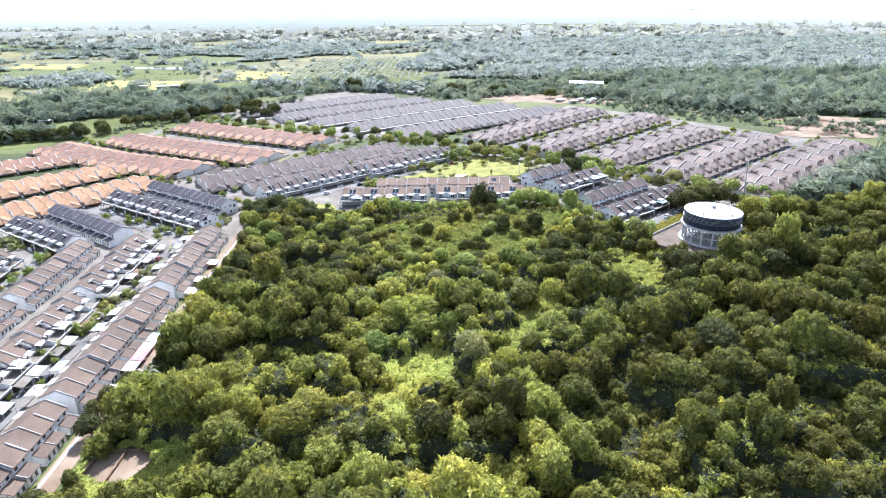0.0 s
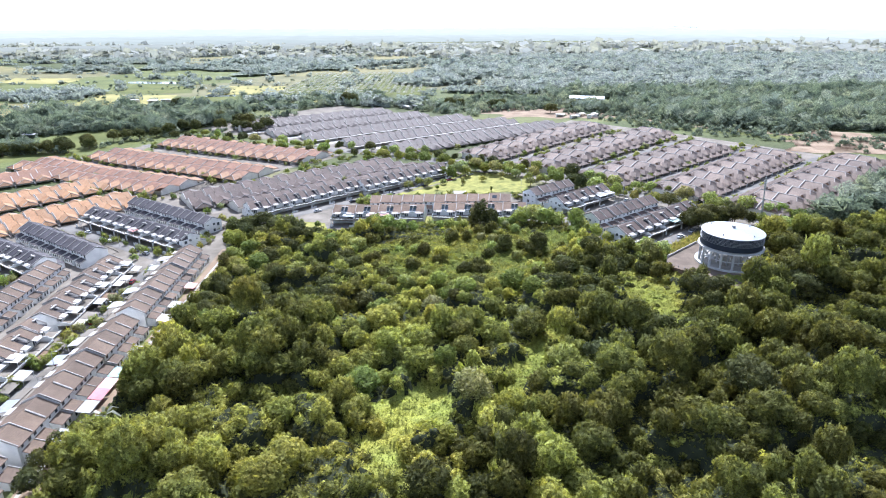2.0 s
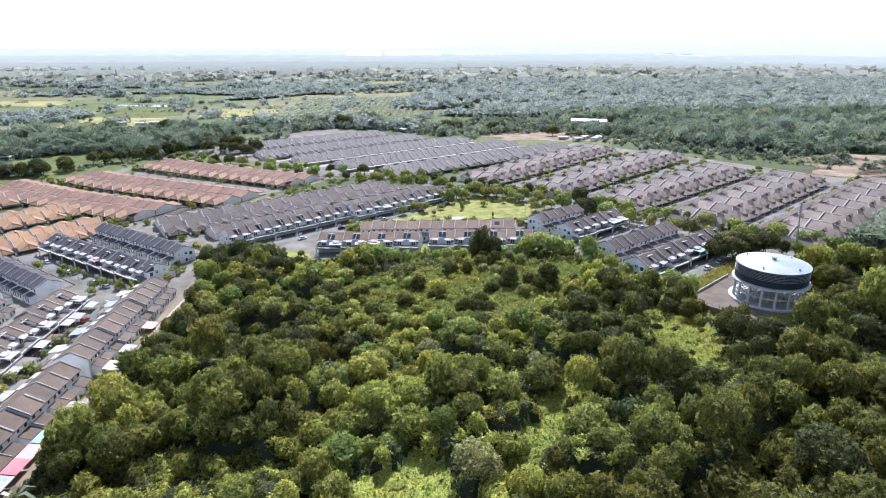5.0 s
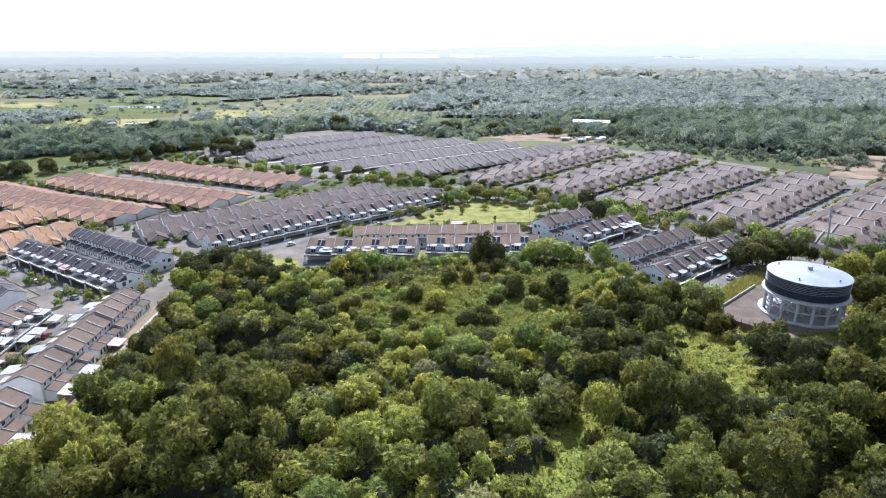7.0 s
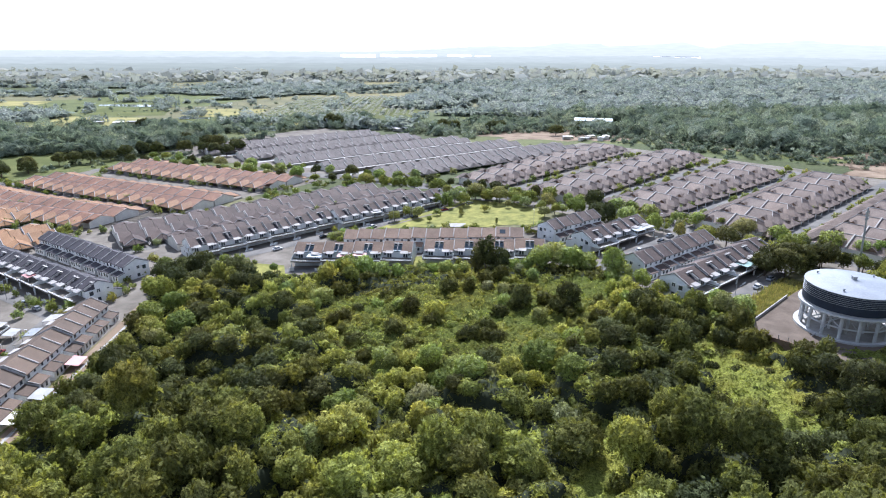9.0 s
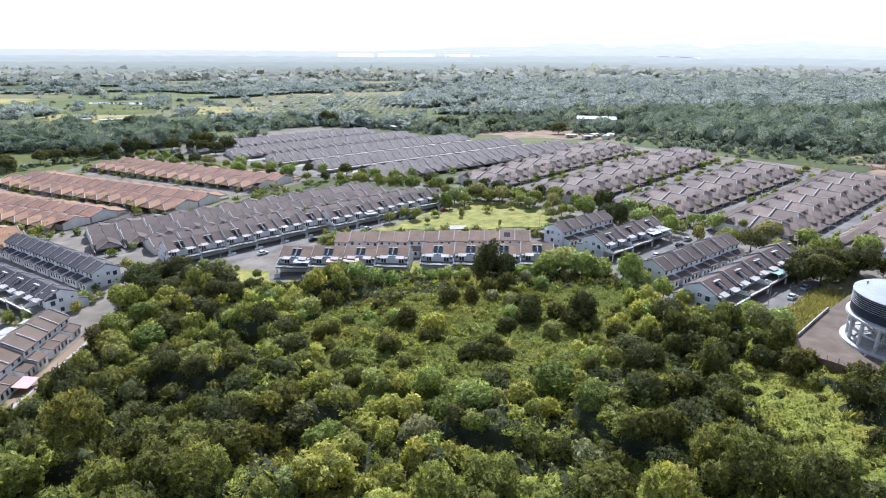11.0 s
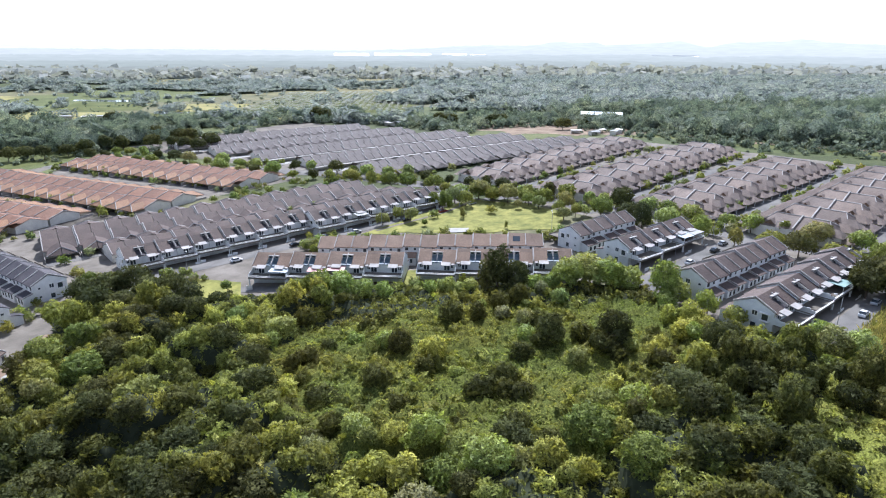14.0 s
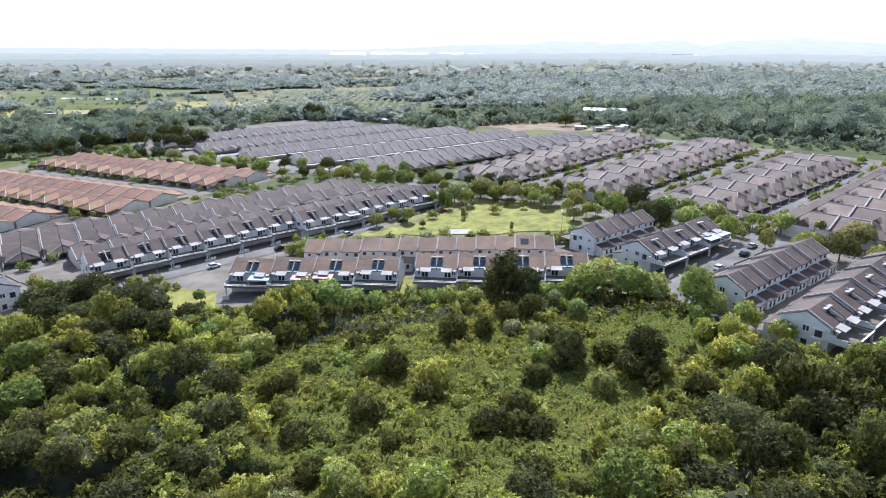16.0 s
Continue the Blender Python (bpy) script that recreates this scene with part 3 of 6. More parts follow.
def gable_windows(h, x, out):
    """Windows and a hooded bay on the end wall of a row."""
    w = part("window", Solid().box(min(x, x + 0.06 * out), max(x, x + 0.06 * out), -1.0, 0.2, 4.2, 5.5), DARKPANE, h)
    a, b = min(x, x + 0.12 * out), max(x, x + 0.12 * out)
    part("frame", Solid().box(a, b, -1.1, 0.3, 5.45, 5.6).box(a, b, -1.1, 0.3, 4.1, 4.25).box(a, b, -1.12, -1.0, 4.25, 5.45).box(a, b, 0.2, 0.32, 4.25, 5.45).box(a, b, -0.45, -0.35, 4.25, 5.45), WHITE, w, "white frame")
    w = part("window", Solid().box(min(x, x + 0.06 * out), max(x, x + 0.06 * out), -3.6, -2.2, 3.6, 5.3), DARKPANE, h)
    a, b = min(x, x + 0.7 * out), max(x, x + 0.7 * out)
    part("hood", Solid().box(a, b, -4.1, -1.7, 5.4, 5.55), WHITE, w, "white hood")
    part("sill", Solid().box(a, b, -4.0, -1.8, 3.3, 3.5), WHITE, w, "white sill")
    part("window", Solid().box(min(x, x + 0.06 * out), max(x, x + 0.06 * out), 2.8, 3.5, 4.6, 5.1), DARKPANE, h)
    part("window", Solid().box(min(x, x + 0.06 * out), max(x, x + 0.06 * out), 2.8, 3.5, 1.8, 2.3), DARKPANE, h)
    part("window", Solid().box(min(x, x + 0.06 * out), max(x, x + 0.06 * out), -1.0, 0.2, 0.9, 2.3), DARKPANE, h)


PROTO = {}


def pair_of(kind):
    """The two mirrored houses of a kind, made once; the first row takes them, later rows take copies."""
    if kind not in PROTO:
        roof, wall, word = {"brown": (TILE_BROWN, WHITE, "brown-tiled white two-storey terraced house with balcony and canopy"),
                            "front": (TILE_TAN, GREYWALL, "brown-tiled pale grey two-storey terraced house beside the wood"),
                            "dark": (TILE_DARK, WHITE, "dark-brown-tiled white two-storey terraced house with balcony"),
                            "blue": (TILE_DARK, GREYWALL, "dark-brown-tiled pale blue-grey two-storey terraced house"),
                            "slate": (TILE_SLATE, WHITE, "charcoal-tiled white two-storey terraced house with balcony")}[kind.split()[0]]
        PROTO[kind] = [[terrace_house(roof, wall, flip, word, "rear" if kind.endswith("rear") else "front"), False] for flip in (False, True)]
    return PROTO[kind]


def place(proto, m):
    """The model itself the first time, a copy after that."""
    if not proto[1]:
        proto[1] = True
        proto[0].matrix_basis = m
        return proto[0]
    return copy_thing(proto[0], m)


def row(x, y, angle, n, side, kind, length=0.0, ends=True):
    """A row of n houses whose ridge starts at (x, y) and runs along angle; side: which way the fronts look, seen along it."""
    length = length or n * U
    stretch = length / (n * U)
    a = radians(angle)
    if side == "left":
        x, y, angle = x + length * math.cos(a), y + length * math.sin(a), angle + 180
        a = radians(angle)
    made = []
    for i in range(n):
        j = i - i % 2 + 1
        z = terrain(x + math.cos(a) * U * stretch * j, y + math.sin(a) * U * stretch * j)
        step = (0.3 if i // 2 % 2 else -0.15) if kind.startswith("brown") else 0.0      # every second pair stands proud
        m = pose(x + math.cos(a) * U * stretch * i, y + math.sin(a) * U * stretch * i, z + step, 0, 0, angle) @ Matrix.Diagonal((stretch, 1, 1, 1)) @ Matrix.Translation((0, step, 0))
        made.append(place(pair_of(kind)[i % 2], m))
    return made


# rows round the wood
F1 = row(-57.0, 338.3, -5.8, 8, "right", "front", 49.2)
row(-3.4, 334.5, -6.4, 8, "right", "front", 48.7)
FB = row(-38.8, 354.9, -6.2, 13, "left", "front rear", 78.2)
part("skylight", Solid().slope(1.9, 4.4, 1.5, 8.06, 3.7, 6.97, 0.12), DARKPANE, FB[1], "dark roof window")
C1 = row(49.9, 354.2, 35.5, 5, "left", "blue rear", 31.0)
C2 = row(61.6, 336.3, 37.5, 6, "right", "blue", 38.0)
E1 = row(73.2, 304.8, 35.6, 8, "left", "blue rear", 45.5)
E2 = row(79.4, 281.6, 38.6, 9, "right", "blue", 57.5)
G2A = row(-108.5, 350.5, 38.6, 12, "right", "dark", 71.0)
G2B = row(-50.3, 391.2, 37.6, 11, "right", "dark", 67.0)
D1 = row(-182.0, 374.5, -37.3, 13, "left", "slate rear", 79.0)
D2 = row(-197.0, 356.0, -35.6, 15, "right", "slate", 93.0)
row(-219.0, 331.7, -36.8, 12, "left", "slate rear", 74.0)
row(-229.3, 312.6, -34.5, 10, "right", "slate", 62.0)
L1 = row(-114.8, 285.2, -87.6, 11, "right", "brown rear", 66.0)
L1 += row(-111.4, 214.5, -89.0, 11, "right", "brown rear", 69.0)
L1 += row(-110.2, 142.0, -89.0, 10, "right", "brown rear", 62.0)
L2 = row(-147.4, 276.0, -86.0, 10, "left", "brown", 58.0)
L2 += row(-143.0, 213.5, -88.0, 11, "left", "brown", 69.0)
L2 += row(-141.5, 141.0, -89.0, 8, "left", "brown", 50.0)
row(-172.5, 272.0, -86.0, 10, "right", "brown rear", 58.0)
row(-168.5, 210.0, -88.0, 10, "right", "brown rear", 62.0)
row(-204.0, 262.0, -86.0, 8, "left", "brown", 48.0)
for house, x, out in ((E2[0], 0.0, -1), (C2[0], 0.0, -1), (E1[-1], U, 1), (C1[-1], U, 1), (D1[0], 0.0, -1), (D2[-1], U, 1), (G2B[0], 0.0, -1), (G2A[0], 0.0, -1)):
    gable_windows(house, x, out)


# ---- single-storey terraced houses ----
def bungalow(roof_material, wall_material, flip, label, detailed=True, both=False):
    """A single-storey terraced house: ridge along x, front to -y, with a hipped roof over the porch of every pair."""
    def put(name, s, material, parent=None, tag=""):
        return part(name, s.mirrored(U) if flip else s, material, parent, tag)

    h = put("bungalow", Solid().prism(0.0, U, [(-7.0, -3.0), (7.0, -3.0), (7.0, 3.1), (0.0, 5.4), (-7.0, 3.1)]), wall_material)
    tagged(h, label, "house", "single-storey terraces")
    r = Solid().prism(0.0, U, [(-7.8, 2.95), (0.0, 5.57), (7.4, 3.0), (7.4, 3.18), (0.0, 5.75), (-7.8, 3.13)])
    # half of the pair's porch hip, against x = U
    y0, y1, z0, z1 = -13.4, -3.6, 2.55, 5.2
    put("roof", r, roof_material, h)
    hip = Solid()
    hip.poly((0.9, y0, z0), (U, y0, z0), (U, y0 + 3.2, z1 - 0.5)).poly((0.9, y0, z0), (U, y0 + 3.2, z1 - 0.5), (U, y1, z1), (1.5, y1 - 1.8, z0 + 1.0))
    hip.poly((0.9, y0, z0 - 0.15), (U, y0, z0 - 0.15), (U, y0, z0), (0.9, y0, z0)).poly((0.9, y1 - 4.2, z0 - 0.15), (0.9, y0, z0 - 0.15), (0.9, y0, z0), (1.5, y1 - 1.8, z0 + 1.0))
    put("porch_roof", hip, TILE_RUST if roof_material == TILE_RED else roof_material, h)
    if detailed:
        put("party_wall", Solid().prism(0.0, 0.34, [(-7.2, 3.2), (0.0, 5.6), (7.2, 3.2), (7.2, 3.6), (0.0, 6.05), (-7.2, 3.6)]).tube((0.9, y0, z0 + 0.05), (U, y0 + 3.2, z1 - 0.45), 0.2, 0.2, 4).box(0.1, 0.3, -13.6, -7.2, -3.0, 1.5), PARAPET, h, "pale parapet over the tiles")
    return h


BUNGALOW = {}


def low_row(x, y, angle, n, side, kind, length=0.0):
    length = length or n * U
    stretch = length / (n * U)
    a = radians(angle)
    if side == "left":
        x, y, angle = x + length * math.cos(a), y + length * math.sin(a), angle + 180
        a = radians(angle)
    if kind not in BUNGALOW:
        roof, word, fine = {"dark": (TILE_DARK, "dark-brown-tiled single-storey terraced house with hipped porch", True),
                            "red": (TILE_RED, "brick-red-tiled single-storey terraced house with hipped porch", True),
                            "orange": (TILE_ORANGE, "orange-tiled single-storey terraced house with hipped porch", True),
                            "grey": (TILE_DARK, "grey-brown-tiled single-storey terraced house, far off", True)}[kind]
        BUNGALOW[kind] = [[bungalow(roof, CREAM, flip, word, fine), False] for flip in (False, True)]
    for i in range(n):
        j = i - i % 2 + 1
        z = terrain(x + math.cos(a) * U * stretch * j, y + math.sin(a) * U * stretch * j)
        place(BUNGALOW[kind][i % 2], pose(x + math.cos(a) * U * stretch * i, y + math.sin(a) * U * stretch * i, z, 0, 0, angle) @ Matrix.Diagonal((stretch, 1, 1, 1)))


def band(x, y, angle, n, kind, length=0.0, gap=15.0):
    """Two low rows back to back; (x, y) starts the ridge of the far one, the near one lies to the right."""
    low_row(x, y, angle, n, "left", kind, length)
    a = radians(angle - 90)
    low_row(x + gap * math.cos(a), y + gap * math.sin(a), angle, n, "right", kind, length)


low_row(-121.5, 366.5, 38.6, 12, "left", "dark", 71.0)
low_row(-62.5, 407.0, 37.6, 11, "left", "dark", 67.0)
band(-160.0, 389.0, 33.2, 24, "dark", 146.0, 16.5)
band(-324.0, 515.0, -30.0, 29, "red", 177.0)
band(-283.0, 552.0, -32.0, 30, "red", 186.0)
band(-243.0, 600.0, -33.4, 29, "red", 179.0)
band(-275.0, 328.0, 43.8, 18, "orange", 105.0)
band(-313.0, 369.0, 46.0, 17, "orange", 102.0)
band(-352.0, 428.0, 42.0, 13, "red", 78.0)


def far_house(flip, flat_porch):
    """Walls, tiles and pale parts of a house of the furthest rows: a parapet, and a hipped porch or a flat white one."""
    walls = Solid().prism(0.0, U, [(-7.0, -2.0), (7.0, -2.0), (7.0, 3.1), (0.0, 5.4), (-7.0, 3.1)])
    tile = Solid().prism(0.0, U, [(-7.8, 2.9), (0.0, 5.5), (7.4, 3.0), (7.4, 3.2), (0.0, 5.75), (-7.8, 3.1)])
    pale = Solid().prism(0.0, 0.3, [(-7.4, 3.2), (0.0, 5.6), (7.2, 3.2), (7.2, 3.7), (0.0, 6.15), (-7.4, 3.7)])
    if flat_porch:
        pale.box(0.0, U, -11.0, -7.6, 2.5, 2.75)
    else:
        tile.poly((0.7, -14.0, 2.6), (U, -14.0, 2.6), (U, -10.6, 4.9)).poly((0.7, -14.0, 2.6), (U, -10.6, 4.9), (U, -3.0, 5.3), (1.3, -5.4, 3.8)).poly((0.7, -14.0, 2.35), (U, -14.0, 2.35), (U, -14.0, 2.6), (0.7, -14.0, 2.6))
    return [s.mirrored(U) if flip else s for s in (walls, tile, pale)]


def far_terraces():
    """The rows furthest off, too many to tell apart, joined."""
    model = {(flat, flip): far_house(flip, flat) for flat in (False, True) for flip in (False, True)}
    joined = [Solid(), Solid(), Solid()]
    c, s = math.cos(radians(30)), math.sin(radians(30))
    for k in range(5):
        off = 470 + 50 * k
        s0, s1 = 226 - (off - 460) * 0.385, 378 - (off - 507) * 0.416
        for side, shift in ((1, 0.0), (-1, -15.0)):
            for i in range(round((s1 - s0) / U)):
                d, o = s0 + U * i + (U if side > 0 else 0.0), off + shift
                x, y = d * c - o * s, d * s + o * c
                m = pose(x, y, terrain(x, y), 0, 0, 30 + (180 if side > 0 else 0))
                for to, one in zip(joined, model[side < 0 and k in (1, 2), bool(i % 2)]):
                    q = len(to.v)
                    to.v += [tuple(m @ Vector(v)) for v in one.v]
                    to.f += [tuple(q + a for a in f) for f in one.f]
    t = tagged(new("far_terraces"), "rows of grey-brown-tiled single-storey terraces in the distance", "houses", kind="stuff")
    for name, one, material in zip(("walls", "roofs", "parapets"), joined, (CREAM, TILE_GREY, PARAPET)):
        part(name, one, material, t)


far_terraces()


def semi_pair():
    """Two semi-detached houses under one roof: a ridge across the row, hipped at the front, gablets on both slopes, hipped bays and a porch roof; y = 0 is the wall shared with the pair behind."""
    W = 16.5
    h = part("semi_detached_house", Solid().box(0.1, W - 0.1, -12.2, 0.0, -3.0, 3.75), CREAM)
    tagged(h, "mauve-brown-tiled semi-detached house with hipped bays and gablets", "house", "hip-roofed houses")
    m = W / 2
    part("roof", Solid().poly((0, 0, 4.0), (0, -13.0, 3.6), (m, -9.0, 7.5), (m, 0, 7.5)).poly((0, -13.0, 3.6), (W, -13.0, 3.6), (m, -9.0, 7.5)).poly((W, -13.0, 3.6), (W, 0, 4.0), (m, 0, 7.5), (m, -9.0, 7.5))
         .box(0.0, W, -13.05, -12.85, 3.3, 3.59), TILE_MAUVE, h)
    part("ridge_cap", Solid().tube((m, 0, 7.55), (m, -9.0, 7.55), 0.22, 0.22, 5).tube((m, -9.0, 7.55), (0.1, -12.95, 3.66), 0.16, 0.16, 5).tube((m, -9.0, 7.55), (W - 0.1, -12.95, 3.66), 0.16, 0.16, 5), PARAPET, h, "pale ridge and hip tiles")
    wall = Solid()
    for a, b in ((0.0, m), (W, m)):
        wall.hexa([(a, -0.24, 3.5), (b, -0.24, 7.0), (b, 0.0, 7.0), (a, 0.0, 3.5), (a, -0.24, 4.6), (b, -0.24, 8.1), (b, 0.0, 8.1), (a, 0.0, 4.6)])
    part("party_wall", wall, PARAPET, h, "pale stepped wall between the houses")
    for flip in (False, True):
        def put(name, s, material, parent):
            return part(name, s.mirrored(W) if flip else s, material, parent)

        g = put("gablet", Solid().poly((0.8, -10.4, 4.3), (0.8, -8.2, 6.2), (5.15, -8.2, 6.2)).poly((0.8, -6.0, 4.3), (5.15, -8.2, 6.2), (0.8, -8.2, 6.2)), TILE_MAUVE, h)
        # gablet face painted dark brown for the shade on it
        put("gable_wall", Solid().poly((1.1, -10.0, 4.4), (1.1, -6.4, 4.4), (1.1, -8.2, 5.95)), TIMBER_AND_SHADE, g)
        b = put("bay", Solid().box(0.9, 5.9, -15.3, -12.2, -3.0, 4.15), CREAM, h)
        put("bay_roof", Solid().poly((0.3, -16.1, 4.1), (6.5, -16.1, 4.1), (3.4, -13.6, 6.3)).poly((0.3, -16.1, 4.1), (3.4, -13.6, 6.3), (3.4, -10.2, 6.3), (0.3, -12.6, 4.1)).poly((6.5, -16.1, 4.1), (6.5, -12.6, 4.1), (3.4, -10.2, 6.3), (3.4, -13.6, 6.3))
            .box(0.3, 6.5, -16.15, -16.0, 3.85, 4.09), TILE_MAUVE, b)
        put("window", Solid().box(1.7, 5.1, -15.36, -15.3, 1.2, 3.4), DARKPANE, b)
    for a in (0.5, m + 0.4):
        b = a + m - 0.9
        p = part("porch_roof", Solid().poly((a, -19.2, 2.6), (b, -19.2, 2.6), ((a + b) / 2, -16.2, 4.4)).poly((a, -19.2, 2.6), ((a + b) / 2, -16.2, 4.4), ((a + b) / 2, -12.0, 4.4), (a, -12.6, 2.6)).poly((b, -19.2, 2.6), (b, -12.6, 2.6), ((a + b) / 2, -12.0, 4.4), ((a + b) / 2, -16.2, 4.4))
                 .box(a, b, -19.25, -19.1, 2.35, 2.59), TILE_MAUVE, h)
        part("porch_column", Solid().box(a + 0.3, a + 0.6, -18.9, -18.6, -3.0, 2.5), WHITE, p)
    return h


SEMI = [semi_pair(), False]
# distance along the first ridge, offset of the shared wall, angle, pitch and number of pairs
for d0, off, angle, pitch, n in ((330.0, 139.0, 40.0, 16.5, 9), (332.4, 186.2, 40.0, 16.5, 8), (331.9, 235.6, 38.6, 16.45, 8), (333.6, 287.0, 42.6, 17.5, 9), (331.0, 344.0, 44.0, 17.5, 9)):
    c, s, a = math.cos(radians(40.0)), math.sin(radians(40.0)), radians(angle)
    for i in range(n):
        x, y = d0 * c - off * s + math.cos(a) * pitch * (i - 0.5), d0 * s + off * c + math.sin(a) * pitch * (i - 0.5)
        z = terrain(x + math.cos(a) * pitch / 2, y + math.sin(a) * pitch / 2)
        fit = Matrix.Diagonal((pitch / 16.5, 1, 1, 1))
        place(SEMI, pose(x, y, z, 0, 0, angle) @ fit)
        place(SEMI, pose(x + math.cos(a) * pitch, y + math.sin(a) * pitch, z, 0, 0, angle + 180) @ fit)


# ---- roads, yards and lawns ----
patch("pavement", [(-262, 318), (-92, 292), (-60, 388), (-180, 470)], PAVING, 0.05, "pale concrete yards between the terraced rows", "pavement")
patch("pavement", [(-185, 60), (-103.5, 60), (-105.5, 296), (-182, 330)], PAVING, 0.06, "pale concrete yards behind the terraces", "pavement")
patch("pavement", [(-270, 215), (-184, 215), (-182, 318), (-262, 332)], PAVING, 0.055, "pale concrete yards at the end of the terraces", "pavement")
patch("pavement", [(-112, 330), (-64, 322), (34, 430), (-40, 480)], PAVING, 0.07, "pale concrete yards of the terraces", "pavement")
patch("pavement", [(-64, 318), (50, 308), (52, 368), (-58, 372)], PAVING, 0.08, "pale concrete yards of the front terrace", "pavement")
patch("pavement", [(56, 318), (88, 269), (140, 309), (104, 376)], PAVING, 0.09, "pale concrete yards of the skewed terraces", "pavement")
patch("pavement", [(150, 292), (290, 400), (130, 640), (10, 470)], PAVING, 0.05, "pale paving between the hip-roofed houses", "pavement")
patch("pavement", [(-40, 500), (90, 610), (-130, 800), (-250, 660)], PAVING, 0.05, "pale paving between the far terraces", "pavement")
patch("pavement", [(-330, 490), (-175, 405), (-75, 510), (-250, 625)], PAVING, 0.05, "pale paving between red-roofed terraces", "pavement")

strip("road", [(-262, 632), (-150, 562), (-65, 520), (10, 466), (60, 428), (104, 374), (150, 318), (184, 280)], 13, ASPHALT, 0.16, "pale grey avenue between the two estates", "road")
strip("road", [(-212, 348), (-125, 286)], 7, ASPHALT, 0.15, "grey street between charcoal-roofed terraces", "road")
strip("road", [(-131, 296), (-127.5, 214), (-126, 60)], 7, ASPHALT, 0.17, "grey street between brown-roofed terraces", "road")
strip("road", [(-192, 285), (-186, 150)], 7, ASPHALT, 0.17, "grey street behind the terraces", "road")
strip("road", [(-142, 362), (-24, 456)], 7, ASPHALT, 0.15, "grey street between two terraces", "road")
strip("road", [(-102, 336), (-44, 380), (20, 430), (42, 440)], 7, ASPHALT, 0.18, "grey street before the long terrace", "road")
strip("road", [(-104, 334), (-66, 328), (-30, 325)], 5.0, ASPHALT, 0.2, "shaded street at the edge of the wood", "road")
strip("road", [(58, 310), (114, 356)], 8, ASPHALT, 0.19, "grey street with parked cars", "road")
strip("road", [(90, 269.5), (140, 311), (156, 316)], 6, ASPHALT, 0.2, "grey street at the foot of the tank", "road")
strip("footpath", [(-103, 300), (-99.5, 214), (-97, 100)], 6.0, SAND, 0.1, "bare earth path between terraces and wood", "path")
strip("lane", [(-102, 296), (-100.5, 214), (-99, 100)], 1.0, CONCRETE, 0.14, "concrete drain and lane along the wood", "lane")
for off in (165, 213, 265, 320):
    c, s = math.cos(radians(40)), math.sin(radians(40))
    strip("road", [(310 * c - off * s, 310 * s + off * c), (480 * c - off * s, 480 * s + off * c)], 7, ASPHALT, 0.15, "grey street between hip-roofed houses", "road")
for off in (488, 538, 588, 638):
    s0, s1 = 215 - (off - 460) * 0.385, 385 - (off - 507) * 0.416
    c, s = math.cos(radians(30)), math.sin(radians(30))
    strip("road", [(s0 * c - off * s, s0 * s + off * c), (s1 * c - off * s, s1 * s + off * c)], 8, CONCRETE, 0.15, "bright concrete street between far terraces", "road")
strip("road", [(-318, 540), (-150, 446)], 8, ASPHALT, 0.15, "grey street between red-roofed terraces", "road")
strip("road", [(-274, 588), (-112, 484)], 8, ASPHALT, 0.15, "grey street between red-roofed terraces", "road")
patch("lawn", [(-28, 384), (54, 376), (58, 408), (20, 440)], LAWN, 0.22, "sunlit yellow-green park lawn", "lawn", wobble=5.0)
patch("lawn", [(-8.5, 312), (-3.0, 312), (-2.8, 338), (-8.2, 338)], LAWN, 0.3, "narrow grass verge between two terraces", "lawn")
patch("lawn", [(-70, 308), (-56, 312), (-62, 334), (-80, 340)], LAWN, 0.24, "small grass plot at the terrace end", "lawn")
patch("paved_square", [(6, 381), (15, 380), (16, 386), (8, 387)], CONCRETE, 0.3, "pale paved square in the park", "paving")
strip("path", [(-22, 388), (8, 414), (20, 432)], 1.6, PAVING, 0.28, "grey footpath across the lawn", "path")
strip("track", [(45, 900), (148, 792), (180, 672), (220, 575), (300, 490), (420, 400)], 9, SAND, 0.2, "sandy track along the forest edge", "track")
strip("verge", [(45, 900), (148, 792), (180, 672), (220, 575), (300, 490), (420, 400)], 40, FIELD_GREEN, 0.13, "rough green grass along the sandy track", "grass")
patch("field", [(-450, 470), (-335, 530), (-235, 655), (-340, 690)], FIELD_GREEN, 0.12, "rough green grass behind red roofs", "field", 10.0)
patch("bare_ground", [(250, 445), (330, 440), (380, 480), (290, 520)], SAND, 0.25, "bare reddish earth by the forest", "earth", wobble=26.0)
patch("bare_ground", [(60, 680), (200, 640), (240, 740), (60, 800)], SAND, 0.14, "bare pale earth beside the sheds", "earth", wobble=30.0)


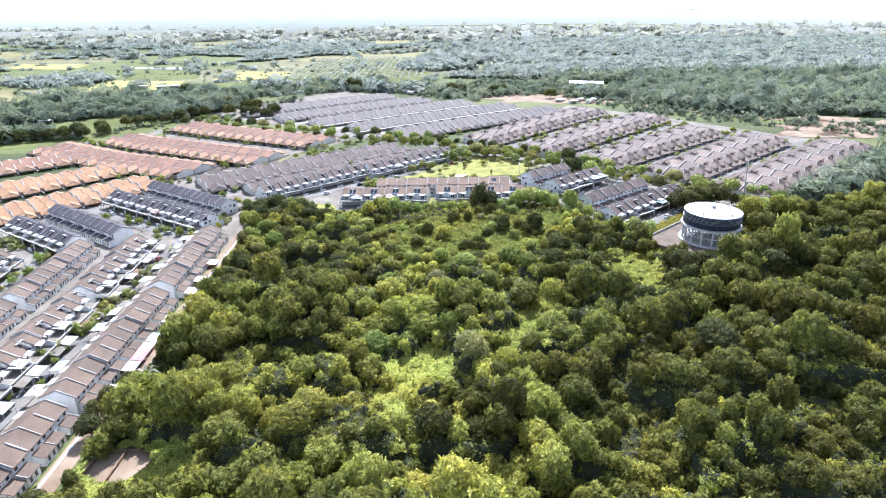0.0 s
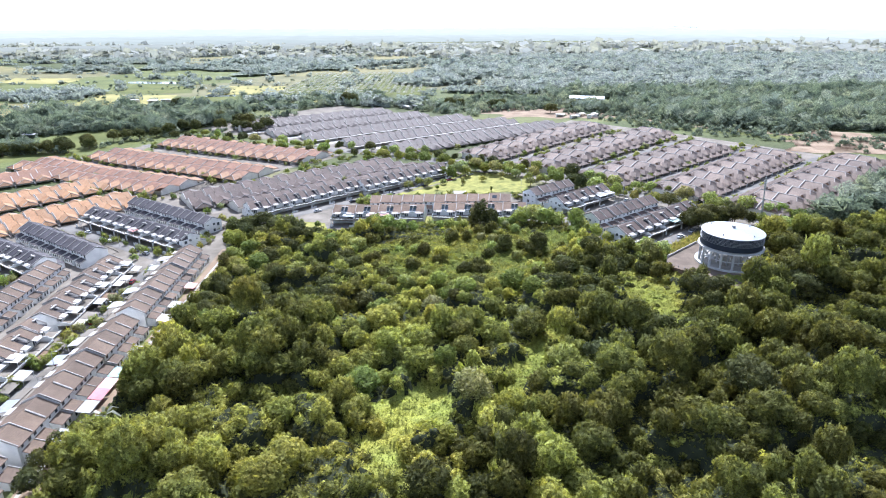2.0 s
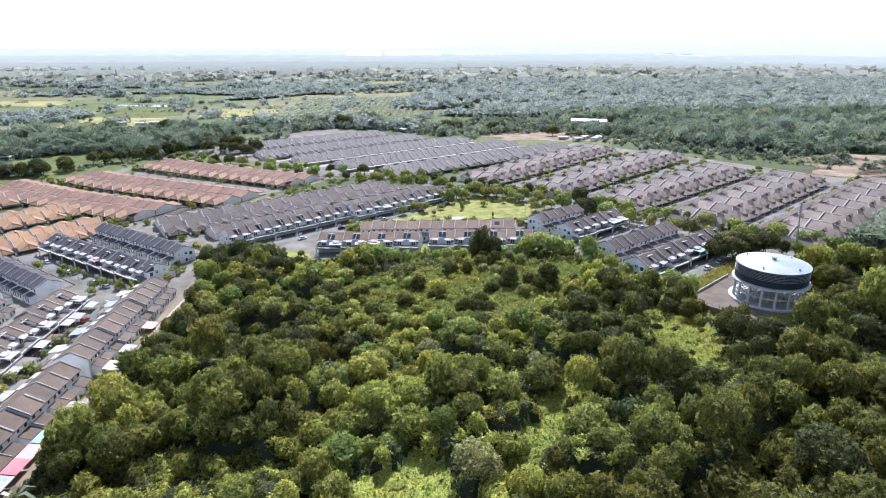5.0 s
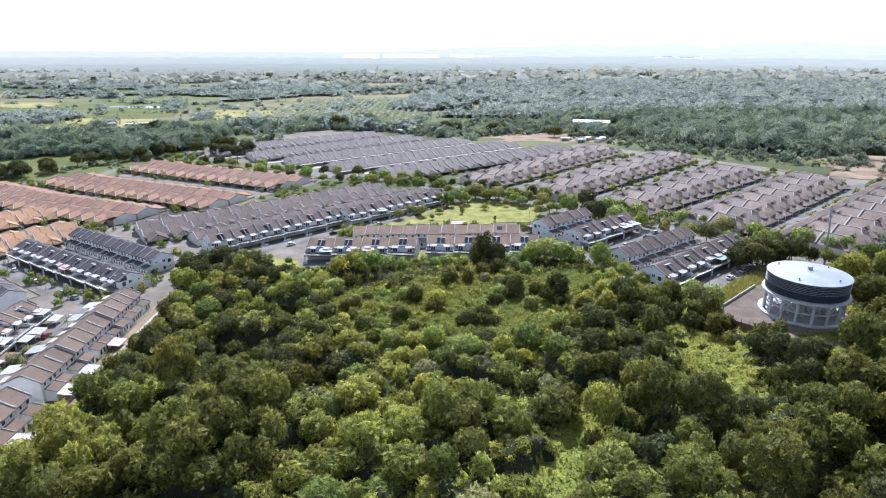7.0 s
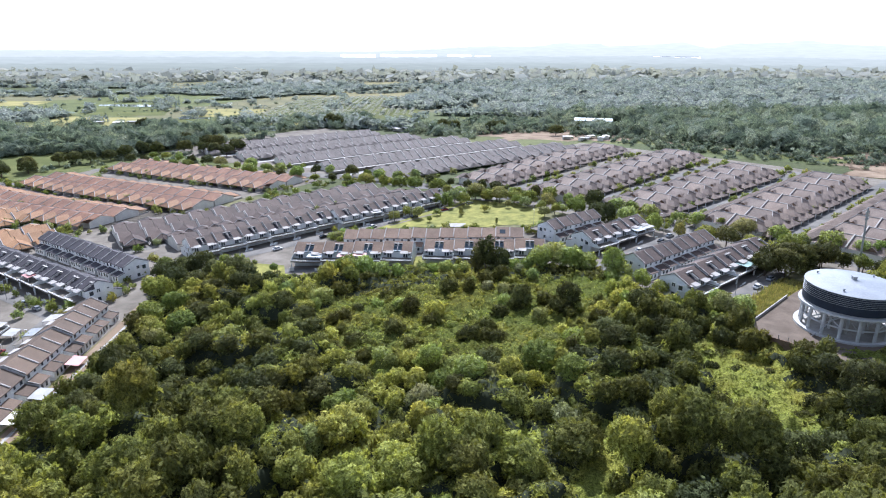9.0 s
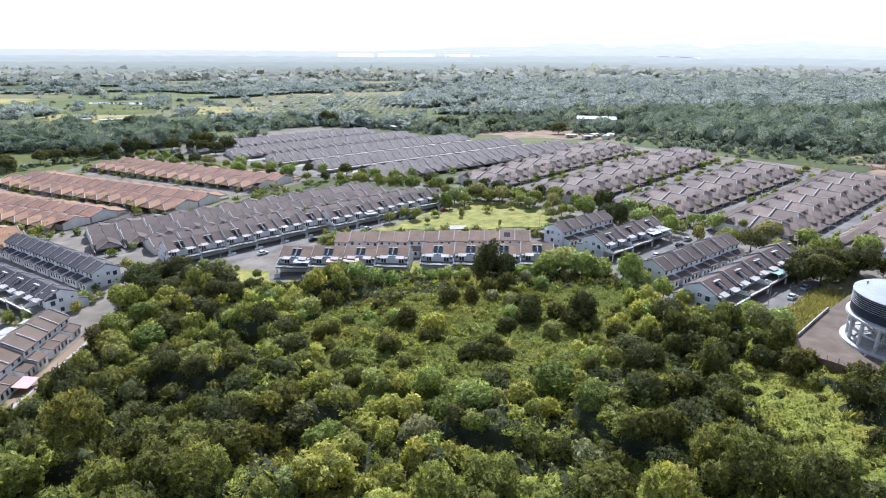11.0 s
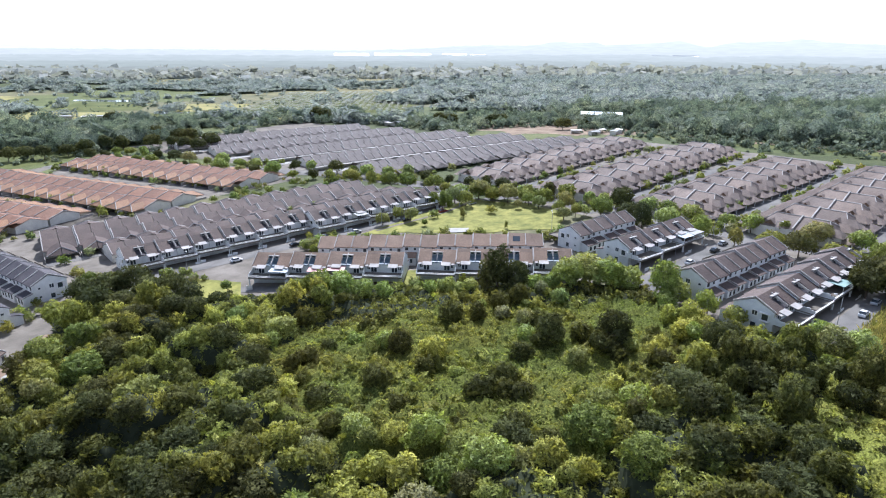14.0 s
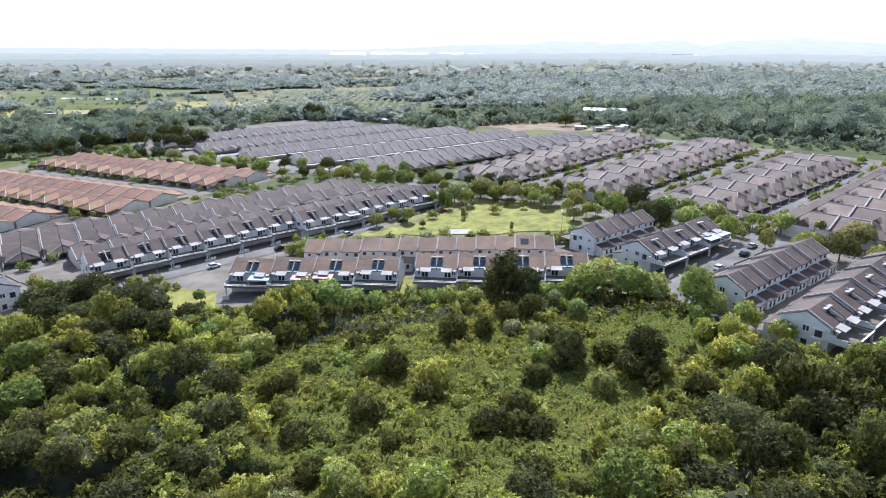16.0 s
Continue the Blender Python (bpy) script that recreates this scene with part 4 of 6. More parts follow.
# ---- water tank ----
def water_tank(x, y, z):
    t = tagged(new("water_tank"), "round water tank with pale roof, navy shell and white concrete frame", "water tank")
    t.matrix_basis = pose(x, y, z)
    R, top = 11.5, 13.0
    n = 64
    s = Solid()
    s.v = [(0, 0, top + 1.3)] + [((R + 0.15) * math.cos(2 * math.pi * i / n), (R + 0.15) * math.sin(2 * math.pi * i / n), top) for i in range(n)]
    s.f = [(0, 1 + i, 1 + (i + 1) % n) for i in range(n)]
    part("roof", s, TANKROOF, t, "pale conical metal roof")
    part("eaves_ring", Solid().ring(R - 0.3, R + 0.2, top - 0.2, top - 0.02, 64), TANKWHITE, t)
    sh = Solid().ring(R - 0.4, R, 7.7, top - 0.2, 64)
    shell = part("shell", sh, NAVY, t, "navy painted steel shell")
    for k in range(6):
        part("rib", Solid().ring(R - 0.02, R + 0.1, 9.9 + 0.5 * k, 9.98 + 0.5 * k, 64), STEEL, shell, "thin grey stiffening ring")
    part("walkway", Solid().ring(6.0, R + 0.8, 6.8, 7.3, 64), TANKWHITE, t, "white concrete walkway with kerb")
    part("floor_slab", Solid().ring(0.2, R - 0.5, 7.32, 7.7, 48), CONCRETE, t)
    part("base_ring", Solid().ring(R - 0.2, R + 1.0, -1.0, 0.5, 64), TANKWHITE, t, "white concrete base ring")
    part("base_slab", Solid().ring(0.1, R - 0.25, -1.0, 0.3, 48), CONCRETE, t)
    for i in range(16):
        a = 2 * math.pi * i / 16 + 0.1
        part("column", Solid().tube((10.9 * math.cos(a), 10.9 * math.sin(a), 0.3), (10.9 * math.cos(a), 10.9 * math.sin(a), 6.7), 0.45, 0.45, 8), TANKWHITE, t)
        b = 2 * math.pi * (i + 1) / 16 + 0.1
        part("tie_beam", Solid().tube((10.9 * math.cos(a), 10.9 * math.sin(a), 3.4), (10.9 * math.cos(b), 10.9 * math.sin(b), 3.4), 0.24, 0.24, 6), TANKWHITE, t)
    for i in range(8):
        a = 2 * math.pi * i / 8 + 0.3
        part("inner_column", Solid().tube((5.6 * math.cos(a), 5.6 * math.sin(a), 0.3), (5.6 * math.cos(a), 5.6 * math.sin(a), 6.7), 0.34, 0.34, 8), TANKWHITE, t)
    for i in range(6):
        a = 2 * math.pi * i / 6 + 0.2
        part("tie_beam", Solid().tube((10.9 * math.cos(a), 10.9 * math.sin(a), 3.4), (5.6 * math.cos(a), 5.6 * math.sin(a), 3.4), 0.22, 0.22, 6), TANKWHITE, t)
    for i in (2, 3, 8, 9, 12, 15):
        a, b = 2 * math.pi * i / 16 + 0.1, 2 * math.pi * (i + 1) / 16 + 0.1
        for low, high in ((a, b), (b, a)):
            part("brace", Solid().tube((10.9 * math.cos(low), 10.9 * math.sin(low), 3.5), (10.9 * math.cos(high), 10.9 * math.sin(high), 6.7), 0.13, 0.13, 5), TANKWHITE, t)
    st = Solid()
    for k in range(14):
        st.box(-0.6, 0.6, -0.18, 0.18, 0, 0.08)
        st.v[-8:] = [(-12.4 + 0.36 * k + u * 0.35, -6.2 - v - 0.12 * k, 0.4 + 0.48 * k + w) for u, v, w in st.v[-8:]]
    part("stair", st.tube((-12.6, -6.1, 0.1), (-7.6, -7.8, 7.0), 0.12, 0.12, 5), STEEL, t, "grey steel stair")
    part("hatch", Solid().box(-0.5, 0.5, -0.5, 0.5, top + 1.1, top + 2.0).box(-0.65, 0.65, -0.65, 0.65, top + 2.0, top + 2.12), STEEL, t, "roof hatch")
    for a in (0.45, 2.2, 3.9, 5.2):
        part("vent", Solid().tube((9.3 * math.cos(a), 9.3 * math.sin(a), top + 0.1), (9.3 * math.cos(a), 9.3 * math.sin(a), top + 0.8), 0.2, 0.2, 8).tube((9.3 * math.cos(a), 9.3 * math.sin(a), top + 0.8), (9.3 * math.cos(a), 9.3 * math.sin(a), top + 0.95), 0.4, 0.3, 8), STEEL, t)
    return t


water_tank(115.0, 248.0, 11.0)
YARD_EDGE = ((111.0, 269.5), (92.4, 252.2), (88.8, 243.3), (93.9, 238.3), (98.3, 231.8), (100.5, 222.0), (124.0, 226.0), (141.0, 244.0), (131.0, 286.0))
s = Solid()
s.v = [(x, y, z) for z in (5.0, 11.0) for x, y in YARD_EDGE]
n = len(YARD_EDGE)
s.f = [tuple(range(n)), tuple(range(2 * n - 1, n - 1, -1))] + [(i, (i + 1) % n, n + (i + 1) % n, n + i) for i in range(n)]
tagged(part("yard", s, YARD), "brown-grey asphalt yard of the water tank", "yard", kind="structure")


def wall_along(name, points, low, high, thick, material, label, posts=0.0):
    """A wall of even height along points, with posts on it where posts gives their height."""
    w = Solid()
    for (x0, y0), (x1, y1) in zip(points, points[1:]):
        d = Vector((x1 - x0, y1 - y0)).normalized()
        ox, oy = -d.y * thick, d.x * thick
        w.hexa([(x0, y0, low), (x1, y1, low), (x1 + ox, y1 + oy, low), (x0 + ox, y0 + oy, low), (x0, y0, high), (x1, y1, high), (x1 + ox, y1 + oy, high), (x0 + ox, y0 + oy, high)])
    ob = tagged(part(name, w, material), label, "wall")
    for (x0, y0), (x1, y1) in zip(points, points[1:]):
        k = max(1, round(math.hypot(x1 - x0, y1 - y0) / 2.4)) if posts else 0
        for i in range(k):
            x, y = x0 + (x1 - x0) * i / k, y0 + (y1 - y0) * i / k
            part("post", Solid().box(x - 0.06, x + 0.06, y - 0.06, y + 0.06, high - 0.1, high + posts), STEEL, ob)
    return ob


wall_along("boundary_wall", YARD_EDGE[:2], 9.0, 11.8, -0.3, CONCRETE, "low pale concrete wall round the tank yard")
wall_along("retaining_wall", YARD_EDGE[2:6], 5.0, 11.25, -0.3, TIMBER_AND_SHADE, "brown retaining wall with fence posts below the tank yard", 1.2)


def mast(x, y, height):
    z = terrain(x, y)
    t = tagged(new("mast"), "tall grey steel mast beside the street", "mast")
    t.matrix_basis = pose(x, y, z, 0, -4, 0)
    part("pole", Solid().tube((0, 0, -0.5), (0, 0, height), 0.42, 0.22, 10), STEEL, t)
    for k in range(3):
        part("antenna", Solid().box(-0.55, -0.35, -0.2, 0.2, height - 2.2 - 1.2 * k, height - 1.4 - 1.2 * k).box(0.35, 0.55, -0.2, 0.2, height - 2.0 - 1.2 * k, height - 1.2 - 1.2 * k), STEEL, t)


mast(152.5, 297.5, 24.0)


def shed(x, y, angle, length, width, height, material, label, posts=True):
    z = terrain(x, y)
    t = tagged(new("shed"), label, "shed")
    t.matrix_basis = pose(x, y, z, 0, 0, angle)
    part("roof", Solid().slope(0, length, -width / 2, height, 0, height + width * 0.09, 0.2).slope(0, length, 0, height + width * 0.09, width / 2, height, 0.2), material, t)
    part("wall", Solid().box(0.5, length - 0.5, width / 2 - 0.9, width / 2 - 0.6, -1, height - 0.2).box(0.5, 0.8, -width / 2 + 0.6, width / 2 - 0.9, -1, height - 0.2), CREAM, t)
    if posts:
        for k in range(max(2, int(length / 6)) + 1):
            px = 0.5 + (length - 1.0) * k / max(2, int(length / 6))
            part("post", Solid().box(px - 0.15, px + 0.15, -width / 2 + 0.4, -width / 2 + 0.7, -1, height - 0.2), STEEL, t)
    return t


shed(160, 800, -14, 42, 22, 6.5, BLUESHEET, "long open shed with a pale metal roof")
shed(206, 778, -14, 26, 14, 5.0, BLUESHEET, "low open shed with a blue-grey metal roof")
shed(214, 742, -20, 26, 12, 4.0, STEEL, "low grey shed behind the earth yard")
for k in range(5):
    shed(-42 + 8.5 * k, 764 + 5 * k, -60, 13, 6.5, 3.6, SHEET, "small white-roofed hut in a row", False)
shed(146, 272, 5, 14, 6, 3.2, SHEET, "low white-roofed kiosk beside the tank yard", False)
for k, (x, y) in enumerate(((120, 668), (132, 652), (142, 664), (150, 648), (158, 656))):
    shed(x, y, 20 * k, 9, 6, 3.2, SHEET if k % 2 else CREAM, "small pale-roofed store on bare earth", False)
shed(-395, 652, 20, 26, 12, 5.0, BLUESHEET, "long grey-blue-roofed hall among trees", False)
shed(-405, 618, 10, 12, 9, 4.0, SHEET, "small white-roofed hut among trees", False)
for k in range(4):
    shed(-425 + 42 * (k // 2) + 14 * (k % 2), 842 + 6 * (k % 2), 15, 13, 8, 4.0, SHEET if k % 2 else CREAM, "pale-roofed farm hut at the field edge", False)


# awnings that owners have added
def awning(house, x0, x1, y0, y1, z0, z1, material, label):
    a = part("awning", Solid().slope(x0, x1, y0, z0, y1, z1, 0.08), material, house, label)
    for x in (x0 + 0.15, x1 - 0.25):
        part("post", Solid().box(x, x + 0.1, y0 + 0.2, y0 + 0.3, 3.0 if z0 > 4 else -1.0, z0 - 0.06), WHITE, a)


awning(F1[1], 0.2, 6.0, -8.6, -5.05, 5.1, 5.45, BLUESHEET, "pale blue awning")
awning(F1[3], 0.3, 5.6, -8.6, -5.05, 5.1, 5.45, PINKSHEET, "faded red awning")
awning(F1[4], 0.5, 6.0, -8.6, -5.05, 5.1, 5.45, PINKSHEET, "faded red awning")
awning(E2[5], 0.2, 5.8, -9.4, -5.05, 5.2, 5.5, TEALSHEET, "grey-teal awning")
awning(C2[4], 0.1, 6.0, -9.6, -5.05, 5.2, 5.6, BLUESHEET, "pale grey awning")
awning(C2[5], 0.1, 6.0, -9.6, -5.05, 5.4, 5.6, SHEET, "white awning")
awning(G2B[3], 0.1, 5.6, -8.8, -5.05, 5.2, 5.6, SHEET, "white awning")
for k, house in enumerate(L2):
    if k % 3 != 2:
        awning(house, 0.1, 6.0, -13.2 - (k % 3), -9.9, 2.75, 3.15, (CONCRETE, PAVING, SHEET, STEEL, TIMBER_AND_SHADE, PAVING, CONCRETE)[k % 7], "sheet roof over the car porch")
    if k % 4 == 1:
        awning(house, 0.2, 5.9, -9.4, -5.05, 5.3, 5.6, SHEET, "white balcony awning")
for k, house in enumerate(L1):
    if k % 3 != 1:
        awning(house, 0.1, 6.0, -14.0 + (k % 2), -9.9, 2.75, 3.15, (CONCRETE, PAVING, STEEL, PAVING)[k % 4], "sheet roof over the car porch")
    if k % 5 != 3:
        part("canopy", Solid().slope(1.2, 4.6, -7.2, 5.7, -5.0, 6.15, 0.14), PARAPET, house, "weathered cream canopy")
for k, material in ((8, SHEET), (15, TEALSHEET), (16, PINKSHEET), (17, REDSHEET), (18, SHEET), (5, PINKSHEET), (13, CONCRETE), (20, STEEL), (10, CREAM)):
    part("rear_awning", Solid().slope(0.1, 5.9, 8.45, 2.75, 12.4, 2.3, 0.08), material, L1[k], "sheet roof over the back yard")
awning(D2[8], 0.4, 5.6, -8.4, -5.05, 5.2, 5.6, PINKSHEET, "faded red awning")


# ---- plants ----
def kites(points, normals, size, rng, along=None, slim=0.55):
    """Leaf-shaped quads at points, facing along normals; along: the way that the leaf points, where it is given."""
    n = len(points)
    a = rng.normal(size=(n, 3)) if along is None else along
    u = a - normals * (a * normals).sum(1, keepdims=True)
    u /= np.linalg.norm(u, axis=1, keepdims=True) + 1e-9
    v = np.cross(normals, u)
    size = np.asarray(size).reshape(-1, 1)
    droop = normals * size * 0.25
    return np.stack([points - u * size, points + v * size * slim - droop * 0.2, points + u * size - droop, points - v * size * slim - droop * 0.2], 1)


def unit_rows(a):
    return a / (np.linalg.norm(a, axis=1, keepdims=True) + 1e-9)


def trunk_solid(rng, height, crown_low, radius, spread_r):
    s = Solid()
    top = (rng.uniform(-0.3, 0.3), rng.uniform(-0.3, 0.3), height)
    s.tube((0, 0, -1.0), top, radius, radius * 0.55, 7)
    for k in range(5):
        a = 2 * math.pi * (k + rng.uniform(0, 0.6)) / 5
        s.tube((top[0] * 0.8, top[1] * 0.8, height * 0.8), (spread_r * 0.6 * math.cos(a), spread_r * 0.6 * math.sin(a), height + crown_low * rng.uniform(0.4, 0.9)), radius * 0.45, radius * 0.15, 5)
    return s


def lumpy(rng, puffs):
    """The outline of a crown: how far it reaches in each direction, with puffs on it and smaller puffs on those."""
    def bumps(count, wide):
        p = unit_rows(rng.normal(size=(count, 3)) + np.array([0, 0, 0.35]))
        return p, rng.uniform(0.8, 1.25, count) * wide / math.sqrt(count), rng.uniform(0.55, 1.0, count)

    levels = [(bumps(puffs, 2.3), 0.36), (bumps(puffs * 5, 2.3), 0.15)]
    sway = rng.normal(size=(3, 3)) * 0.55

    def reach(d):
        out = 0.46 / (np.hypot(d[:, 0], d[:, 1]) ** 2.5 + np.abs(d[:, 2]) ** 2.5) ** 0.4 * (1 + 0.2 * np.sin(2.2 * d @ sway.T + 1.0).sum(1) / 1.7)
        for (p, wide, high), amount in levels:
            far = np.sqrt(np.maximum(2 - 2 * d @ p.T, 0)) / wide
            out = out + amount * (np.sqrt(np.maximum(1 - far ** 2, 0)) * high).max(1)
        return d * out[:, None]

    return reach


def billow_quads(rng, radius, height, puffs, count, cover=2.1, low=-0.5, core=True, slim=0.5):
    """A full crown, its foot at z = 0: leafy sprays laid over a lumpy dome like shingles, with creases between the puffs."""
    reach, scale = lumpy(rng, puffs), np.array([radius, radius, height / 2])
    z = 1 - (np.arange(count) + rng.uniform(0, 1, count)) / count * (1 - low)
    az = np.arange(count) * 2.39996 + rng.uniform(-0.6, 0.6, count)
    d = np.stack([np.sqrt(1 - z * z) * np.cos(az), np.sqrt(1 - z * z) * np.sin(az), z], 1)
    t1 = unit_rows(np.cross(d, np.array([0.31, 0.52, 0.79])))
    t2 = np.cross(d, t1)
    p = reach(d) * scale
    e = 0.6 / math.sqrt(count)
    n = np.cross(reach(unit_rows(d + e * t1)) * scale - p, reach(unit_rows(d + e * t2)) * scale - p)
    area = np.linalg.norm(n, axis=1) / e ** 2 * 2 * math.pi * (1 - low) / count
    n = unit_rows(n)
    n *= np.sign((n * d).sum(1, keepdims=True))
    face = unit_rows(n + rng.normal(size=n.shape) * 0.55)
    size = np.sqrt(cover * np.minimum(area, np.quantile(area, 0.8)) / 1.0) * rng.uniform(0.6, 1.4, count)
    q = kites(p + n * size[:, None] * rng.uniform(-0.5, 0.8, (count, 1)), face, size, rng, None, slim)
    soft = unit_rows(0.8 * n + 0.5 * face)
    if core:
        sides, rows = (10, 6) if count > 400 else (6, 3)
        th, ph = np.meshgrid(np.linspace(0.02, math.acos(low), rows + 1), np.linspace(0, 2 * math.pi, sides + 1), indexing="ij")
        ball = np.stack([np.sin(th) * np.cos(ph), np.sin(th) * np.sin(ph), np.cos(th)], -1)
        ring = (reach(ball.reshape(-1, 3)) * scale * 0.88).reshape(ball.shape)
        body = np.stack([ring[:-1, :-1], ring[1:, :-1], ring[1:, 1:], ring[:-1, 1:]], 2).reshape(-1, 4, 3)
        q, soft = np.concatenate([q, body]), np.concatenate([soft, unit_rows(body.mean(1) / scale)])
    q[..., 2] += height * 0.42
    return facing(q, soft)


def facing(q, soft):
    """Quads turned to the side that they are lit from, with that side's direction."""
    own = np.cross(q[:, 2] - q[:, 0], q[:, 3] - q[:, 1])
    back = (own * soft).sum(1) < 0
    q[back] = q[back][:, ::-1]
    return np.concatenate([q, soft[:, None, :]], 1)


rng = np.random.default_rng(11)
SHAPES = []       # crowns to copy: small, middle, broad, tall
for radius, height, puffs, count in ((2.1, 3.6, 12, 300), (2.5, 4.6, 15, 420), (3.3, 5.8, 20, 600), (3.6, 6.2, 22, 680), (4.6, 7.0, 32, 860), (5.0, 7.0, 36, 960), (2.0, 7.8, 24, 600), (3.0, 7.6, 24, 680)):
    SHAPES.append((radius, height, billow_quads(rng, radius, height, puffs, count, 1.7, -0.8 if height > 2 * radius else -0.5)))
CROWNS = [mesh_np("crown", q, LEAF) for _, _, q in SHAPES]
DARK_CROWNS = [mesh_np("crown", q, DARKLEAF) for _, _, q in SHAPES]
BRIGHT_CROWNS = [mesh_np("crown", q, BRIGHTLEAF) for _, _, q in SHAPES]
TRUNKS = [trunk_solid(rng, 1.2 + 0.25 * h, h * 0.4, 0.10 + 0.035 * r, r).mesh("tree", BARK) for r, h, _ in SHAPES]
# crowns of the joined wood, for one metre of radius: broad, middle, low
BROAD = [billow_quads(rng, 1.0, rng.uniform(1.4, 1.9), 38, 850) for _ in range(5)]
MIDDLE = [billow_quads(rng, 1.0, rng.uniform(1.5, 2.1), 20, 310) for _ in range(6)]
LOW = [billow_quads(rng, 1.0, rng.uniform(1.2, 1.7), 9, 84) for _ in range(7)]


FAR = {"near": [billow_quads(rng, 1.0, 1.5, 6, 26, 1.9, -0.2, False, 0.8) for _ in range(7)], "mid": [billow_quads(rng, 1.0, 1.1, 4, 13, 1.6, -0.1, False, 0.9) for _ in range(6)], "far": [billow_quads(rng, 1.0, 0.9, 3, 8, 1.5, 0.0, False, 0.9) for _ in range(6)]}
for grade in FAR:
    for i, q in enumerate(FAR[grade]):
        q, mid = q[::2].copy(), q[::2, :4].mean(1, keepdims=True)
        q[:, :4] = mid + 1.36 * (q[:, :4] - mid)
        FAR[grade][i] = q


def tree(x, y, shape, size, label, group="trees of the wood", lift=0.0, dark=False, bright=False):
    t = new("tree", TRUNKS[shape])
    t.matrix_basis = pose(x, y, terrain(x, y) + lift + (float(swell(x, y)[0]) if 70 < y < 330 and -100 < x < 240 else 0.0), 0, 0, rng.uniform(0, 360)) @ Matrix.Diagonal((size, size, size * rng.uniform(0.9, 1.12), 1))
    tagged(t, label, "tree", group)
    c = new("crown", (DARK_CROWNS if dark else BRIGHT_CROWNS if bright else CROWNS)[shape])
    c.parent = t
    c.location = (0, 0, 0.35 * (1.2 + 0.25 * SHAPES[shape][1]))
    return t


def scatter(name, shapes, xs, ys, sizes, lifts, material, label, category, squash=None, hue=None):
    """Many plants as one mesh: shapes copied to places, each turned and sized by itself."""
    out, tints = [], []
    which = rng.integers(0, len(shapes), len(xs))
    turn = rng.uniform(0, 2 * math.pi, len(xs))
    z = terrain_np(xs, ys) + lifts
    flat = squash if squash is not None else rng.uniform(0.85, 1.15, len(xs))
    hue = rng.uniform(0, 1, len(xs)) if hue is None else hue
    for k, q in enumerate(shapes):
        sel = np.flatnonzero(which == k)
        if not len(sel):
            continue
        ca, sa_ = np.cos(turn[sel])[:, None, None], np.sin(turn[sel])[:, None, None]
        s = sizes[sel][:, None, None]
        X = q[None, :, :, 0] * ca - q[None, :, :, 1] * sa_
        Y = q[None, :, :, 0] * sa_ + q[None, :, :, 1] * ca
        Z = np.repeat(q[None, :, :, 2], len(sel), 0)
        X[:, :, :4] = X[:, :, :4] * s + xs[sel][:, None, None]
        Y[:, :, :4] = Y[:, :, :4] * s + ys[sel][:, None, None]
        Z[:, :, :4] = Z[:, :, :4] * s * flat[sel][:, None, None] + z[sel][:, None, None]
        out.append(np.stack([X, Y, Z], -1).reshape(-1, q.shape[1], 3))
        tints.append(np.repeat(hue[sel], len(q)))
    ob = new(name, mesh_np(name, np.concatenate(out), material, np.concatenate(tints)))
    return tagged(ob, label, category, kind="stuff")


def clearing(x, y):
    """How far inside one of the open glades a place is: below 1 inside."""
    x, y = x + 1.6 * np.sin(0.41 * y + 0.13 * x) + 0.9 * np.sin(1.1 * y), y + 1.6 * np.sin(0.47 * x) + 0.8 * np.sin(1.3 * x + 0.6 * y)
    d = ((x + 7.5) / 10.5) ** 2 + ((y - 158.5) / 10.5) ** 2
    d = np.minimum(d, ((x + 13.5) / 5.5) ** 2 + ((y - 144) / 11) ** 2)
    d = np.minimum(d, ((x + 2.5) / 5) ** 2 + ((y - 168) / 6) ** 2)
    t = np.clip(((x - 20) * 20 + (y - 165) * 42) / (20 ** 2 + 42 ** 2), 0, 1)
    d = np.minimum(d, ((x - 20 - 20 * t) ** 2 + (y - 165 - 42 * t) ** 2) / 4.2 ** 2)
    d = np.minimum(d, ((x - 77) / 9.5) ** 2 + ((y - 221) / 23) ** 2)
    d = np.minimum(d, ((x + 78) / 13) ** 2 + ((y - 120) / 11) ** 2)
    d = np.minimum(d, ((x - 50) / 13) ** 2 + ((y - 293) / 9) ** 2)
    d = np.minimum(d, ((x - 29) / 4.5) ** 2 + ((y - 261) / 12) ** 2)
    d = np.minimum(d, ((x - 110) / 20) ** 2 + ((y - 249) / 28) ** 2)
    return d


def wood_edge(x):
    """Northern edge of the wood."""
    return np.interp(x, [-120, -95, -70, -60, -46, -40, -8, -4, 0, 30, 62, 72, 90, 98, 126, 150, 200, 330], [318, 326, 318, 318, 318, 322, 321, 312, 320, 320, 310, 284, 268, 250, 282, 288, 300, 330])


def in_wood(x, y):
    west = np.interp(y, [60, 150, 215, 290, 320], [-91.0, -93.5, -96, -99.5, -112])
    return (x > west) & (y > 70) & (y < wood_edge(x)) & (x < 330)


def scrubby(x, y):
    """Low growth before the front terrace: below 1 inside."""
    return ((x - 10) / 50) ** 2 + ((y - 276) / 36) ** 2


